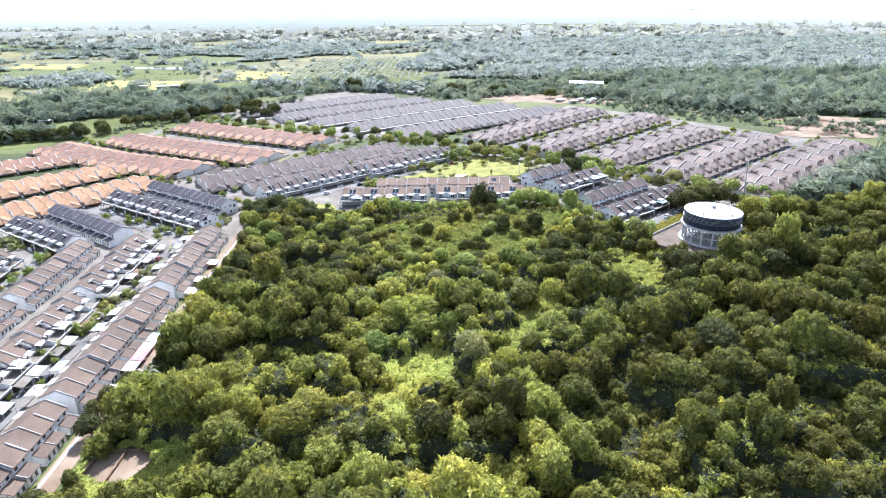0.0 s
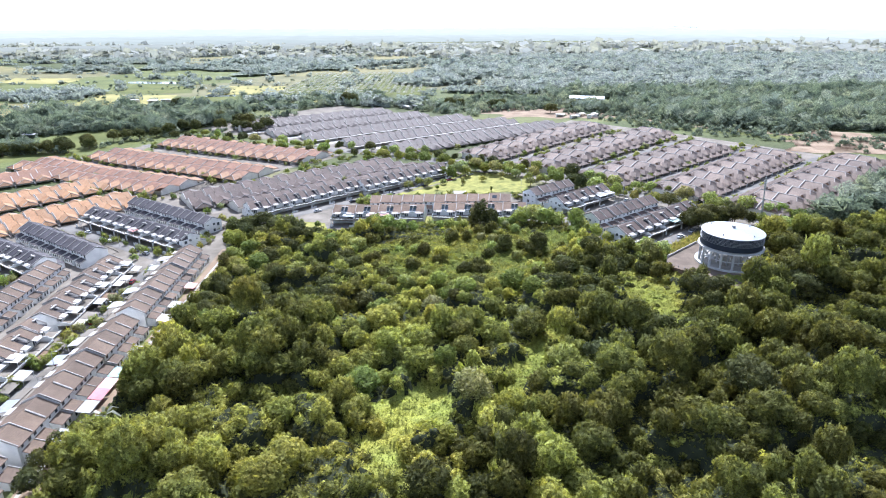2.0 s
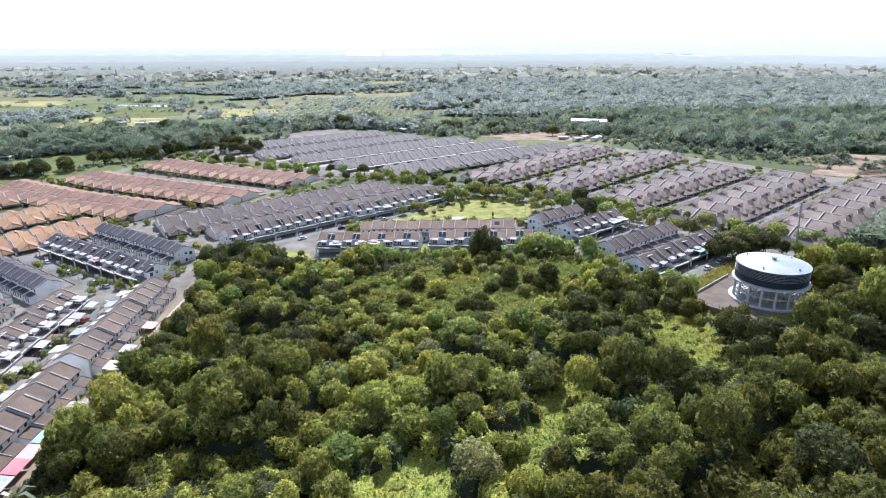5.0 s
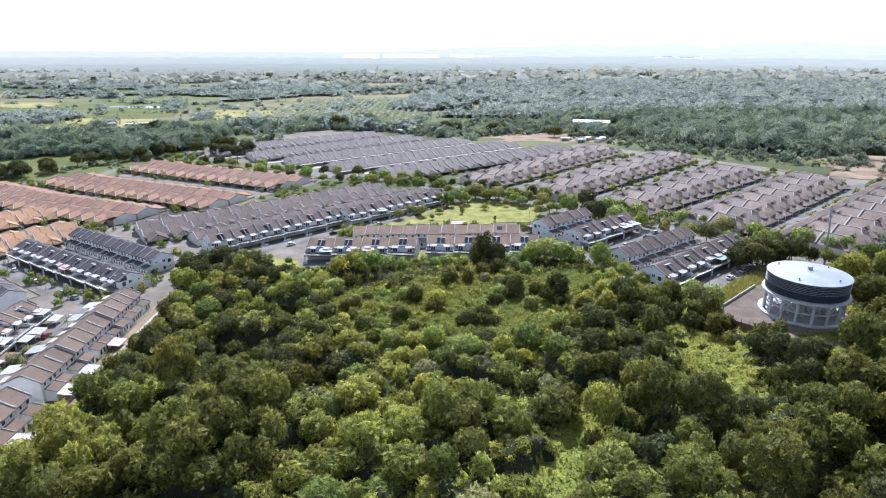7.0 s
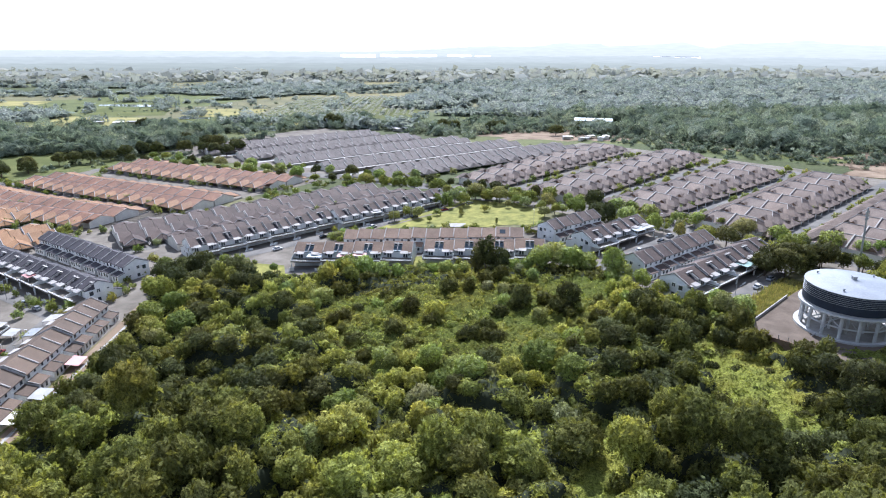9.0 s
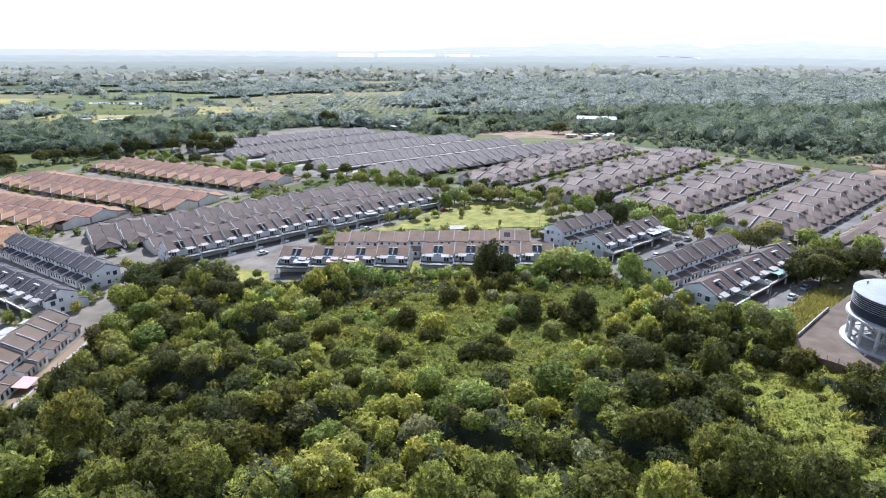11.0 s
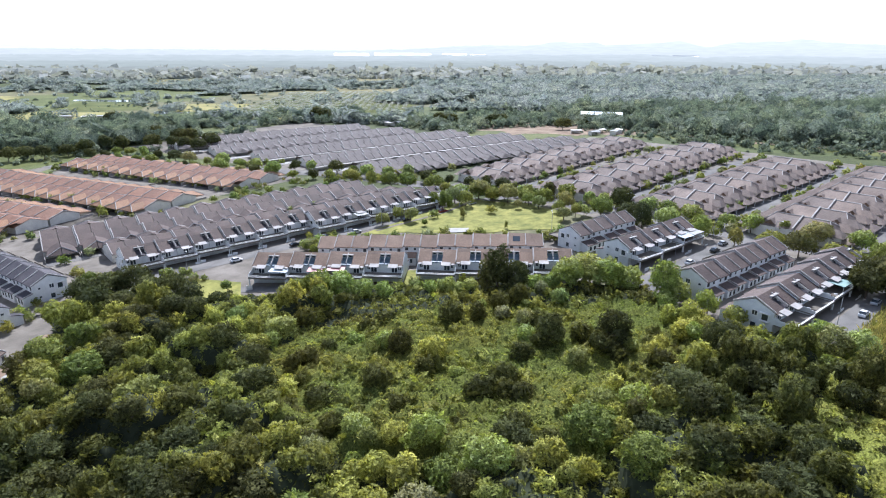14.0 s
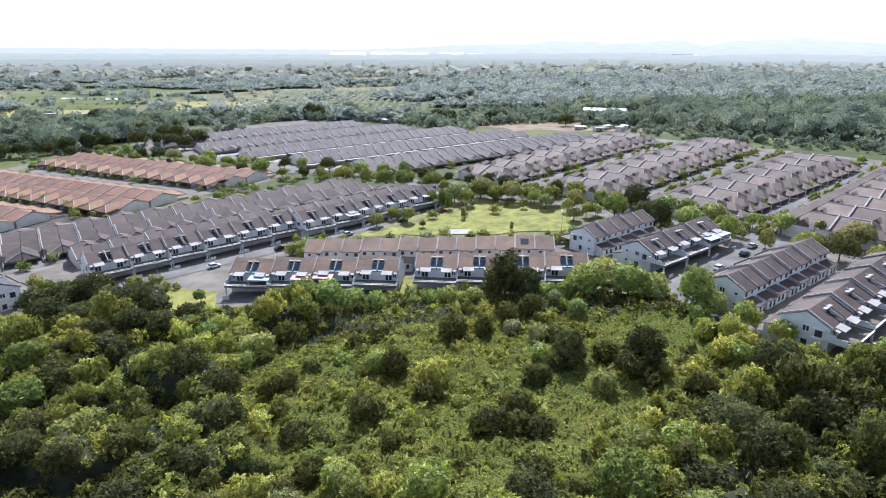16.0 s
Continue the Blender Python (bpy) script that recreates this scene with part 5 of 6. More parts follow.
def swell(x, y):
    """Banks of taller growth with lower growth between them."""
    x, y = np.atleast_1d(x).astype(float), np.atleast_1d(y).astype(float)
    n = np.array([noise.noise((a * 0.036, b * 0.05, 9.0)) + 0.5 * noise.noise((a * 0.09, b * 0.11, 6.0)) for a, b in zip(x.ravel(), y.ravel())]).reshape(x.shape)
    t = np.clip((n + 0.02) / 0.2, 0, 1)
    inside = np.clip((wood_edge(x) - y - 8) / 10, 0, 1) * np.clip((clearing(x, y) - 1.2) / 0.8, 0, 1) * np.clip((x + 84) / 8, 0, 1) * np.clip((scrubby(x, y) - 0.9) / 0.4, 0, 1)
    return 5.0 * t * t * (3 - 2 * t) * inside


# trees that can be told apart: place and crown radius
KNOWN = ((8.5, 160, 5.8), (1.5, 177, 3.8), (-22.5, 159, 5.2), (-10.6, 175, 5.1), (-22, 170.5, 6.4), (-30.6, 184.5, 5.0), (-27.3, 206, 4.3), (-61.5, 258.5, 6.0), (-68.7, 154, 5.0), (52.4, 216, 7.2), (43, 205, 5.4),
         (64.6, 202, 4.8), (80, 155.5, 7.3), (47, 181, 6.4), (36, 176.5, 6.8), (94, 210, 6.0), (94.6, 231.6, 3.8), (65, 252, 5.4), (69, 246, 5.0), (49.4, 253.6, 5.8),
         (65.4, 212, 2.6), (30, 211.5, 3.7), (-61.5, 274, 3.8), (-50.4, 282.5, 5.3), (-85.5, 218.7, 4.2), (127, 214, 7.2), (57, 247, 4.6), (41, 249, 4.2), (58, 237, 5.2), (48, 238, 4.8), (39, 236, 5.0), (73, 250, 3.8), (80, 244, 3.6), (33, 247, 4.4), (62, 227, 4.4), (45, 227, 5.0), (34, 226, 4.6), (84, 228, 1.7), (72, 233, 2.0), (86, 213, 2.6), (73, 206, 2.6), (90, 203, 3.8), (80, 196, 4.2), (70, 192, 4.6), (78, 222, 1.3), (81, 210, 1.5), (74, 219, 1.2))
taken = {}


def free(x, y, r, gap):
    """Whether a crown fits here between the others; then the place is taken."""
    i, j = int(x // 8), int(y // 8)
    for a in range(i - 2, i + 3):
        for b in range(j - 2, j + 3):
            for X, Y, R in taken.get((a, b), ()):
                if (X - x) ** 2 + (Y - y) ** 2 < (gap * (R + r)) ** 2:
                    return False
    taken.setdefault((i, j), []).append((x, y, r))
    return True


for x, y, r in KNOWN:
    free(x, y, r, 0.1)
    k = 5 if r > 4.4 else 3
    tree(x, y, k, r / SHAPES[k][0], "broad leafy tree standing out of the wood", lift=-0.8, dark=x > 76 or y < 258 and x > 36)

bands = []
for lo, hi, tries, gap in ((3.6, 5.6, 2200, 0.62), (2.0, 3.4, 9000, 0.6), (1.0, 1.9, 26000, 0.66)):
    found = []
    X, Y, Rr = rng.uniform(-115, 235, tries), 84 + 240 * rng.uniform(0, 1, tries) ** 0.9, rng.uniform(lo, hi, tries)
    U = rng.uniform(size=tries)
    ok = in_wood(X - np.maximum(Rr - 1.2, 0), Y + np.maximum(Rr - 2.0, 0)) & (clearing(X, Y) > np.interp(Rr, [1, 3, 7], [1.0, 1.3, 1.8])) & (np.abs(X) < 0.74 * np.hypot(Y, 50) + 18)
    for x, y, r, u in zip(X[ok], Y[ok], Rr[ok], U[ok]):
        thick = noise.noise((x * 0.026, y * 0.034, 4.0)) + 0.6 * noise.noise((x * 0.07, y * 0.08, 5.0)) + (0.16 if abs(x) > 50 else 0.0)
        bush = scrubby(x, y) < 1 or x > 22 + 0.25 * (y - 80) and y < 178 and u < (0.9 if lo > 3 else 0.45)
        if lo > 3 and (bush or thick < 0.0 and u < 0.94 or y > wood_edge(np.array([x]))[0] - 20):
            continue
        if 1.5 < lo < 3 and (y > wood_edge(np.array([x]))[0] - 14 or bush and u < 0.93 or thick < -0.1 and u < 0.72):
            continue
        if lo < 1.5 and (thick > 0.3 and u < 0.5 and x < 25):
            continue
        if free(x, y, r, gap):
            found.append((x, y, r, thick))
    bands.append(np.array(found))


def wood_hue(x, y):
    """Dark trees at the sides, yellow-green ones in the middle, each a little by itself; broad shade over the wood is
    put into the tint too.
    """
    side = np.where(x > 0, np.clip((x - np.interp(y, [190, 225, 250, 266], [16, 22, 27, 44])) / 26, 0, 1) * np.interp(y, [268, 300], [1.0, 0.35]), np.clip((-x - 8) / 36, 0, 1) * np.interp(y, [130, 215, 262, 305], [0.55, 0.72, 0.85, 0.5]))
    drift = np.array([noise.noise((a * 0.03, b * 0.03, 8.0)) for a, b in zip(x, y)])
    near = np.interp(y, [120, 180, 228, 264], [0.08, 0.12, 0.2, 0.0])
    return np.clip(0.7 - 0.62 * side - near + 0.42 * drift + 0.34 * (scrubby(x, y) < 1.15) + rng.normal(0, 0.13, len(x)), 0.02, 0.98)


for shapes, (X, Y, Rr, T), lift, label in ((BROAD, bands[0].T, 2.0, "broad leafy trees of the dense wood"), (MIDDLE, bands[1].T, 0.3, "middle-sized leafy trees of the dense wood"), (LOW, bands[2].T, -0.1, "low leafy trees and bushes of the wood")):
    alone = np.zeros(len(X), bool)
    if shapes is not LOW:
        alone[np.flatnonzero((Y > 215) & (Y < 312) & (np.abs(X - 5) < 100))[:58]] = True
        for x, y, r in zip(X[alone], Y[alone], Rr[alone]):
            k = 5 if r > 4.4 else int(rng.choice([2, 3, 3, 4]))
            tree(x, y, k, r / SHAPES[k][0] * rng.uniform(0.95, 1.1), "leafy green tree in the dense wood", lift=-0.6, dark=wood_hue(np.array([x]), np.array([y]))[0] < 0.42, bright=wood_hue(np.array([x]), np.array([y]))[0] > 0.62)
    o = ~alone
    rise = np.where(shapes is LOW, rng.uniform(-0.3, 0.5, o.sum()), lift) + swell(X[o], Y[o])
    scatter("wood", shapes, X[o], Y[o], Rr[o] * 1.06, rise, WOODLEAF, label, "wood", rng.uniform(0.85, 1.3, o.sum()) * np.where(T[o] > 0.2, 1.3, 0.9) * np.where(scrubby(X[o], Y[o]) < 1.15, 0.85, 1.0), wood_hue(X[o], Y[o]))

m = 2600
bx, by = rng.uniform(-110, 200, m), rng.uniform(92, 322, m)
ok = in_wood(bx, by) & (np.abs(bx) < 0.74 * np.hypot(by, 50) + 12) & ((clearing(bx, by) > 0.85) | (rng.uniform(size=m) < 0.3)) & ((np.abs(bx - 4) < 50) | (rng.uniform(size=m) < 0.3))
bx, by = bx[ok], by[ok]
scatter("shrubs", [billow_quads(rng, 1.7, 1.9, 5, 34) for _ in range(5)], bx, by, rng.uniform(0.4, 1.3, len(bx)), swell(bx, by), SHRUB, "bright green shrubs and creepers between the trees", "shrubs")

# undergrowth: a rumpled green cover with leaves over it
def cover_bump(a, b):
    return 1.0 * noise.noise((a * 0.17, b * 0.17, 1.0)) + 2.2 * abs(noise.noise((a * 0.3, b * 0.34, 2.0))) + 0.7 * noise.noise((a * 0.75, b * 0.75, 5.0))


def cover_height(x, y):
    z = terrain_np(x, y)
    bumps = np.array([[cover_bump(a, b) for a, b in zip(ra, rb)] for ra, rb in zip(x, y)])
    return z + 1.1 + bumps + swell(x, y)


def cover_keep(x, y):
    return in_wood(x, y) & (((x - 113) / 17) ** 2 + ((y - 254) / 21) ** 2 > 1) & (((x + 82) / 8) ** 2 + ((y - 123) / 6) ** 2 > 1)


def open_growth(x, y):
    """Where creepers cover open ground: the glades and the scrub before the terrace."""
    return (clearing(x, y) < 1.25) | (((x - 12) / 54) ** 2 + ((y - 268) / 36) ** 2 < 1)


for name, material, open_part, label in (("creeper_mat", LOWGROWTH, True, "bright green creepers over open ground"), ("undergrowth", BRUSH, False, "brush under the trees, its colour darkened for their shade")):
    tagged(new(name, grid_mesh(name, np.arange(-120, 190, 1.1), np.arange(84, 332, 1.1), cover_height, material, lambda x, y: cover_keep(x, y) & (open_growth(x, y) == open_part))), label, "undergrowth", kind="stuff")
n = 190000
px, py = rng.uniform(-110, 180, n), rng.uniform(90, 325, n)
open_ground = open_growth(px, py)
ok = cover_keep(px, py) & (np.abs(px) < 0.74 * np.hypot(py, 50) + 12) & (open_ground | (rng.uniform(size=n) < 0.08))
px, py = px[ok], py[ok]
pz = terrain_np(px, py) + swell(px, py) + 1.15 + rng.uniform(-0.05, 0.3, len(px)) + np.array([cover_bump(a, b) for a, b in zip(px, py)])
lift = unit_rows(rng.normal(size=(len(px), 3)) * 0.6 + np.array([0, 0, 1.0]))
q = kites(np.stack([px, py, pz], 1), lift, rng.uniform(0.25, 0.55, len(px)), rng, None, 0.55)
tagged(new("creepers", mesh_np("creepers", q, SHRUB, np.array([0.5 + 0.5 * noise.noise((a * 0.05, b * 0.05, 0)) for a, b in zip(px, py)]))),
       "leaves of bright green creepers in the glades", "creepers", kind="stuff")

# dull leaves of the brush under the trees
litter = np.random.default_rng(77)
n = 150000
px, py = litter.uniform(-110, 180, n), litter.uniform(90, 325, n)
ok = cover_keep(px, py) & (np.abs(px) < 0.74 * np.hypot(py, 50) + 12) & ~open_growth(px, py)
px, py = px[ok], py[ok]
pz = terrain_np(px, py) + swell(px, py) + 1.15 + litter.uniform(-0.05, 0.5, len(px)) + np.array([cover_bump(a, b) for a, b in zip(px, py)])
q = kites(np.stack([px, py, pz], 1), unit_rows(litter.normal(size=(len(px), 3)) * 0.7 + np.array([0, 0, 1.0])), litter.uniform(0.3, 0.75, len(px)), litter, None, 0.6)
tagged(new("brush", mesh_np("brush", q, WOODLEAF, np.clip(0.26 + 0.4 * np.array([noise.noise((a * 0.06, b * 0.06, 3.0)) for a, b in zip(px, py)]) + litter.normal(0, 0.1, len(px)), 0.02, 0.8))),
       "dull green leaves of low brush under the trees", "brush", kind="stuff")

# low bushes standing in the glades beside the tank
m = 420
bx, by = litter.uniform(64, 128, m), litter.uniform(196, 276, m)
ok = (clearing(bx, by) < 1.1) & cover_keep(bx, by)
bx, by = bx[ok], by[ok]
scatter("glade_bushes", LOW, bx, by, litter.uniform(0.6, 1.7, len(bx)), np.full(len(bx), 0.6), WOODLEAF, "low green bushes standing in the glades", "bushes", litter.uniform(0.6, 1.0, len(bx)), litter.uniform(0.15, 0.75, len(bx)))

# dry reeds between the street and the tank yard
n = 5200
u, v = rng.uniform(0, 1, n), rng.uniform(0, 1, n)
px, py = 87.5 + 34 * u + 8 * v + rng.normal(0, 0.8, n), 261.5 + 30 * u - 8 * v + rng.normal(0, 0.8, n)
ok = ~cover_keep(px, py) & (((px - 115) / 15) ** 2 + ((py - 250) / 15) ** 2 > 1)
px, py = px[ok], py[ok]
lift = unit_rows(rng.normal(size=(len(px), 3)) * 0.3 + np.array([0, 0, 1.0]))
nn = unit_rows(np.cross(lift, rng.normal(size=(len(px), 3))))
q = kites(np.stack([px, py, terrain_np(px, py) + 0.7], 1), nn, rng.uniform(0.35, 1.1, len(px)), rng, lift, 0.16)
tagged(new("reeds", mesh_np("reeds", q, REED, rng.uniform(0, 1, len(px)))), "tall dry yellow reeds beside the tank yard", "reeds", kind="stuff")

# trees that stand out
for x, y, k, s in ((118, 296, 4, 1.2), (124, 294, 5, 1.35), (129, 299, 5, 1.45), (135, 301, 5, 1.35), (141, 302, 4, 1.3), (122, 301, 4, 1.2), (133, 227, 3, 1.3), (139, 236, 4, 1.3), (143, 246, 5, 1.2), (126, 222, 4, 1.1), (145, 258, 4, 1.3), (150, 268, 5, 1.2)):
    tree(x, y, k, s, "large dark tree beside the tank yard", dark=True)
for x, y, k, s, label in ((20.0, 316.0, 6, 1.95, "tall dark conical tree before the terrace"), (17.0, 315, 6, 1.4, "dark conical tree before the terrace"), (25.5, 314.5, 7, 1.35, "dark round tree before the terrace"),
                          (29.0, 279, 7, 1.15, "tall dark tree wrapped in creepers"), (43.5, 276, 7, 1.5, "tall dark tree wrapped in creepers"), (40.0, 272, 3, 1.0, "dark round tree wrapped in creepers"), (33.0, 267, 1, 1.2, "round tree wrapped in creepers"), (19.3, 294, 1, 1.0, "round bush before the terrace"), (24.3, 289, 1, 1.15, "round bush before the terrace"), (36.0, 302, 1, 1.15, "round bush before the terrace"), (32.3, 311, 1, 0.95, "round bush before the terrace"), (14.0, 300, 0, 1.1, "round bush before the terrace"), (26.5, 300, 0, 1.0, "round bush before the terrace"), (88.5, 264, 7, 1.2, "tall leafy tree at the terrace end"), (83, 256, 3, 0.8, "round leafy tree at the terrace end"), (91, 256, 3, 0.8, "round leafy tree at the terrace end")):
    tree(x, y, k, s, label, dark="dark" in label)
for x, y, k, s in ((89.3, 270.0, 7, 1.0), (84, 266, 3, 0.9), (94, 263, 4, 0.9), (41, 315, 4, 1.2), (46.5, 316, 5, 1.3), (52.5, 314, 5, 1.25), (58, 311, 4, 1.0), (65.6, 304, 7, 1.45), (68.5, 301, 4, 0.9), (36, 314, 2, 0.9), (31, 315, 2, 0.85), (12, 315, 2, 0.8), (8, 313, 1, 0.9), (73, 292, 3, 1.0), (77, 284, 3, 0.9), (64, 297, 3, 0.9)):
    tree(x, y, k, s, "sunlit yellow-green tree at the edge of the wood", bright=True)
# dark crowns on the shaded left, bright ones right: shade by leaf colour
for x, y, k, s in ((-105, 320, 4, 1.1), (-99, 323, 5, 1.2), (-92, 325, 5, 1.25), (-85, 320, 5, 1.2), (-78, 318, 4, 1.15), (-98, 313, 4, 1.2), (-90, 312, 4, 1.0), (-71, 315, 4, 0.9), (-63, 313, 3, 0.8), (-44, 309, 3, 0.6), (-39, 313, 4, 0.9), (-33, 315, 4, 1.1), (-27, 315.5, 5, 1.1), (-20, 313, 4, 1.0), (-13.5, 313, 3, 1.0), (0.5, 315, 3, 0.9), (5, 314, 2, 1.0)):
    tree(x, y, k, s if x < -24 else 0.85 * s, "leafy tree at the wood edge beside the terrace", dark=x < -46, bright=x > -30)

for x, y, k, s in ((-315, 773, 5, 2.0), (-308, 775, 7, 1.7), (-294, 771, 5, 1.5), (-250, 700, 5, 1.6), (-238, 690, 4, 1.6), (-212, 672, 5, 1.8), (-200, 664, 5, 1.7), (-176, 648, 4, 1.7), (-120, 812, 5, 1.9), (-110, 806, 4, 1.8), (60, 742, 5, 1.7), (70, 748, 4, 1.6), (120, 700, 5, 1.6), (150, 720, 4, 1.5), (-40, 806, 5, 1.6), (10, 770, 4, 1.5), (22, 764, 5, 1.5)):
    tree(x, y, k, s, "large dark tree standing alone by the fields", "field trees", dark=True)

for x, y, k, s in ((-362, 546, 5, 1.5), (-352, 550, 5, 1.4), (-343, 553, 5, 1.5), (-326, 555, 5, 1.5), (-335, 562, 4, 1.6), (-316, 571, 5, 1.4), (-322, 580, 5, 1.5), (-310, 602, 5, 1.4), (-300, 608, 4, 1.5), (-290, 613, 5, 1.4), (-278, 623, 5, 1.4), (-270, 634, 4, 1.5), (-262, 651, 5, 1.5), (-250, 654, 5, 1.4), (-224, 649, 5, 1.5), (-194, 640, 5, 1.3), (-180, 628, 4, 1.4), (-374, 540, 4, 1.5), (-385, 536, 5, 1.4), (-206, 646, 4, 1.3)):
    tree(x, y, k, s, "large round dark tree behind red roofs", "field trees", dark=True)
for x, y, k, s in ((-98.5, 144, 3, 0.9), (-96, 136, 4, 0.8), (-94, 108, 3, 1.0), (-97, 104, 2, 1.1), (-99, 152, 2, 0.8)):
    tree(x, y, k, s, "dark leafy tree behind the terrace yards", dark=True)

# street trees
for k in range(46):
    u = k / 45
    along = [(-250, 622), (-150, 556), (-65, 512), (10, 460), (56, 422), (100, 372), (146, 316), (170, 290)]
    i = min(int(u * 7), 6)
    f = u * 7 - i
    x, y = along[i][0] * (1 - f) + along[i + 1][0] * f, along[i][1] * (1 - f) + along[i + 1][1] * f
    d = Vector((along[i + 1][0] - along[i][0], along[i + 1][1] - along[i][1])).normalized()
    for o in (-9.5, 9.5):
        tree(x - d.y * o + rng.uniform(-2, 2), y + d.x * o + rng.uniform(-2, 2), int(rng.choice([2, 3, 4, 4, 5, 7])), rng.uniform(0.75, 1.25), "leafy avenue tree beside the road", "avenue trees", dark=rng.uniform() < 0.22, bright=rng.uniform() < 0.4)
for x, y, k, s in ((-8, 400, 3, 1.0), (-20, 396, 2, 0.9), (6, 420, 6, 1.0), (9, 418, 6, 0.9), (17, 423, 5, 0.95), (31, 383, 6, 0.4), (14, 402, 6, 0.6), (45, 424, 4, 1.0), (52, 418, 5, 1.0), (36, 432, 4, 0.9), (60, 408, 3, 1.2), (24, 436, 5, 1.1), (12, 430, 4, 1.2), (2, 424, 7, 1.0), (-14, 406, 2, 0.8), (40, 414, 1, 0.8), (30, 428, 4, 0.9), (56, 392, 2, 0.9), (62, 396, 1, 1.1), (-2, 392, 1, 0.6), (-30, 374, 1, 0.8), (-64, 326, 1, 0.8), (-112, 336, 1, 1.0), (-45, 372, 1, 0.7)):
    tree(x, y, k, s, "green park tree on the lawn", "park trees")


# hedges and small trees along the streets of the estates
hx, hy = [], []
for off in (165, 213, 265, 320):
    d = rng.uniform(312, 480, 60)
    o = off + rng.choice([-6.0, 6.0], 60) + rng.uniform(-1.5, 1.5, 60)
    hx.append(d * math.cos(radians(40)) - o * math.sin(radians(40)))
    hy.append(d * math.sin(radians(40)) + o * math.cos(radians(40)))
for x0, y0, x1, y1, n_ in ((-318, 540, -150, 446, 60), (-274, 588, -112, 484, 60), (-142, 362, -24, 456, 26), (-180, 455, -120, 420, 20), (-212, 348, -125, 286, 14), (-131, 296, -127, 90, 30), (-236, 425, -170, 402, 24)):
    u = rng.uniform(0, 1, n_)
    hx.append(x0 + (x1 - x0) * u + rng.uniform(-6, 6, n_))
    hy.append(y0 + (y1 - y0) * u + rng.uniform(-6, 6, n_))
for cx, cy, wx, wy, n_ in ((-84, 338, 12, 5, 16), (-40, 368, 10, 8, 18), (-112, 333, 8, 10, 14), (8, 372, 40, 4, 26), (44, 366, 6, 6, 10), (20, 412, 36, 22, 5), (-190, 396, 16, 8, 16), (-120, 312, 6, 14, 14), (60, 440, 40, 16, 40),
                           (150, 322, 26, 16, 40), (96, 372, 16, 12, 26), (-4, 325, 2, 8, 8), (-230, 460, 40, 14, 40), (-100, 470, 20, 20, 30), (-40, 500, 60, 14, 50), (-150, 560, 60, 12, 50), (56, 328, 6, 12, 14), (-190, 250, 5, 60, 30), (-222, 288, 10, 8, 26), (-129, 230, 3, 60, 26)):
    hx.append(cx + wx * rng.normal(0, 0.6, n_))
    hy.append(cy + wy * rng.normal(0, 0.6, n_))
hx, hy = np.concatenate(hx), np.concatenate(hy)
scatter("street_greenery", [billow_quads(rng, 2.2, 3.6, 6, 60) for _ in range(4)], hx, hy, rng.uniform(0.45, 1.1, len(hx)), np.full(len(hx), 0.3), LEAF, "small trees and hedges along estate streets", "greenery")

# scrub along the sandy track and round the far estate
track_x, track_y = np.array([45, 148, 180, 220, 300, 420]), np.array([900, 792, 672, 575, 490, 400])
u = rng.uniform(0, 5, 900)
i = np.minimum(u.astype(int), 4)
fx = track_x[i] + (track_x[i + 1] - track_x[i]) * (u - i) + rng.normal(0, 13, 900) - 8
fy = track_y[i] + (track_y[i + 1] - track_y[i]) * (u - i) + rng.normal(0, 13, 900) - 8
gx2, gy2 = rng.uniform(-640, -60, 420), rng.uniform(780, 1130, 420)
gx3, gy3 = rng.uniform(-330, -180, 160), rng.uniform(560, 660, 160)
ok = gy3 > np.interp(gx3, [-330, -250, -180], [560, 612, 590])
fx, fy = np.concatenate([fx, gx2, gx3[ok]]), np.concatenate([fy, gy2, gy3[ok]])
scatter("scrub", [billow_quads(rng, 2.0, 2.8, 5, 26) for _ in range(4)], fx, fy, np.clip(rng.lognormal(-0.3, 0.45, len(fx)), 0.3, 2.2), np.full(len(fx), -0.1), FOREST, "rough green scrub on open ground", "scrub")
for x0, x1, y0, y1, skew, material, word in ((-330, -210, 800, 900, 20, FIELD_GREEN, "green field between tree belts"), (-470, -350, 820, 930, 30, FIELD_YELLOW, "dry yellow field between tree belts"), (-200, -90, 830, 940, 10, FIELD_YELLOW, "dry yellow field between tree belts"),
                                             (-340, -230, 930, 1040, 20, FIELD_YELLOW, "dry yellow field between tree belts"), (-620, -500, 860, 960, 30, FIELD_GREEN, "green field between tree belts"), (-480, -370, 960, 1060, 30, FIELD_GREEN, "green field between tree belts"),
                                             (-760, -630, 1090, 1180, 20, FIELD_YELLOW, "dry yellow field between tree belts"), (-220, -90, 970, 1080, 10, FIELD_GREEN, "green field between tree belts")):
    patch("field", [(x0, y0), (x1, y0 - 8), (x1 - skew, y1), (x0 - skew, y1 + 8)], material, 0.25, word, "field", 20.0, wobble=10.0)
patch("field", [(-236, 892), (-22, 892), (-20, 1244), (-240, 1246)], FIELD_GREEN, 0.3, "green ground under rows of oil palms", "field", 20.0, wobble=8.0)
patch("pond", [(-530, 1092), (-440, 1088), (-436, 1120), (-540, 1126)], POND, 0.3, "pale pond among the fields", "pond", 20.0, wobble=8.0)
patch("pond", [(-330, 905), (-290, 903), (-292, 920), (-334, 924)], POND, 0.3, "small pale pond among the fields", "pond", 20.0, wobble=5.0)

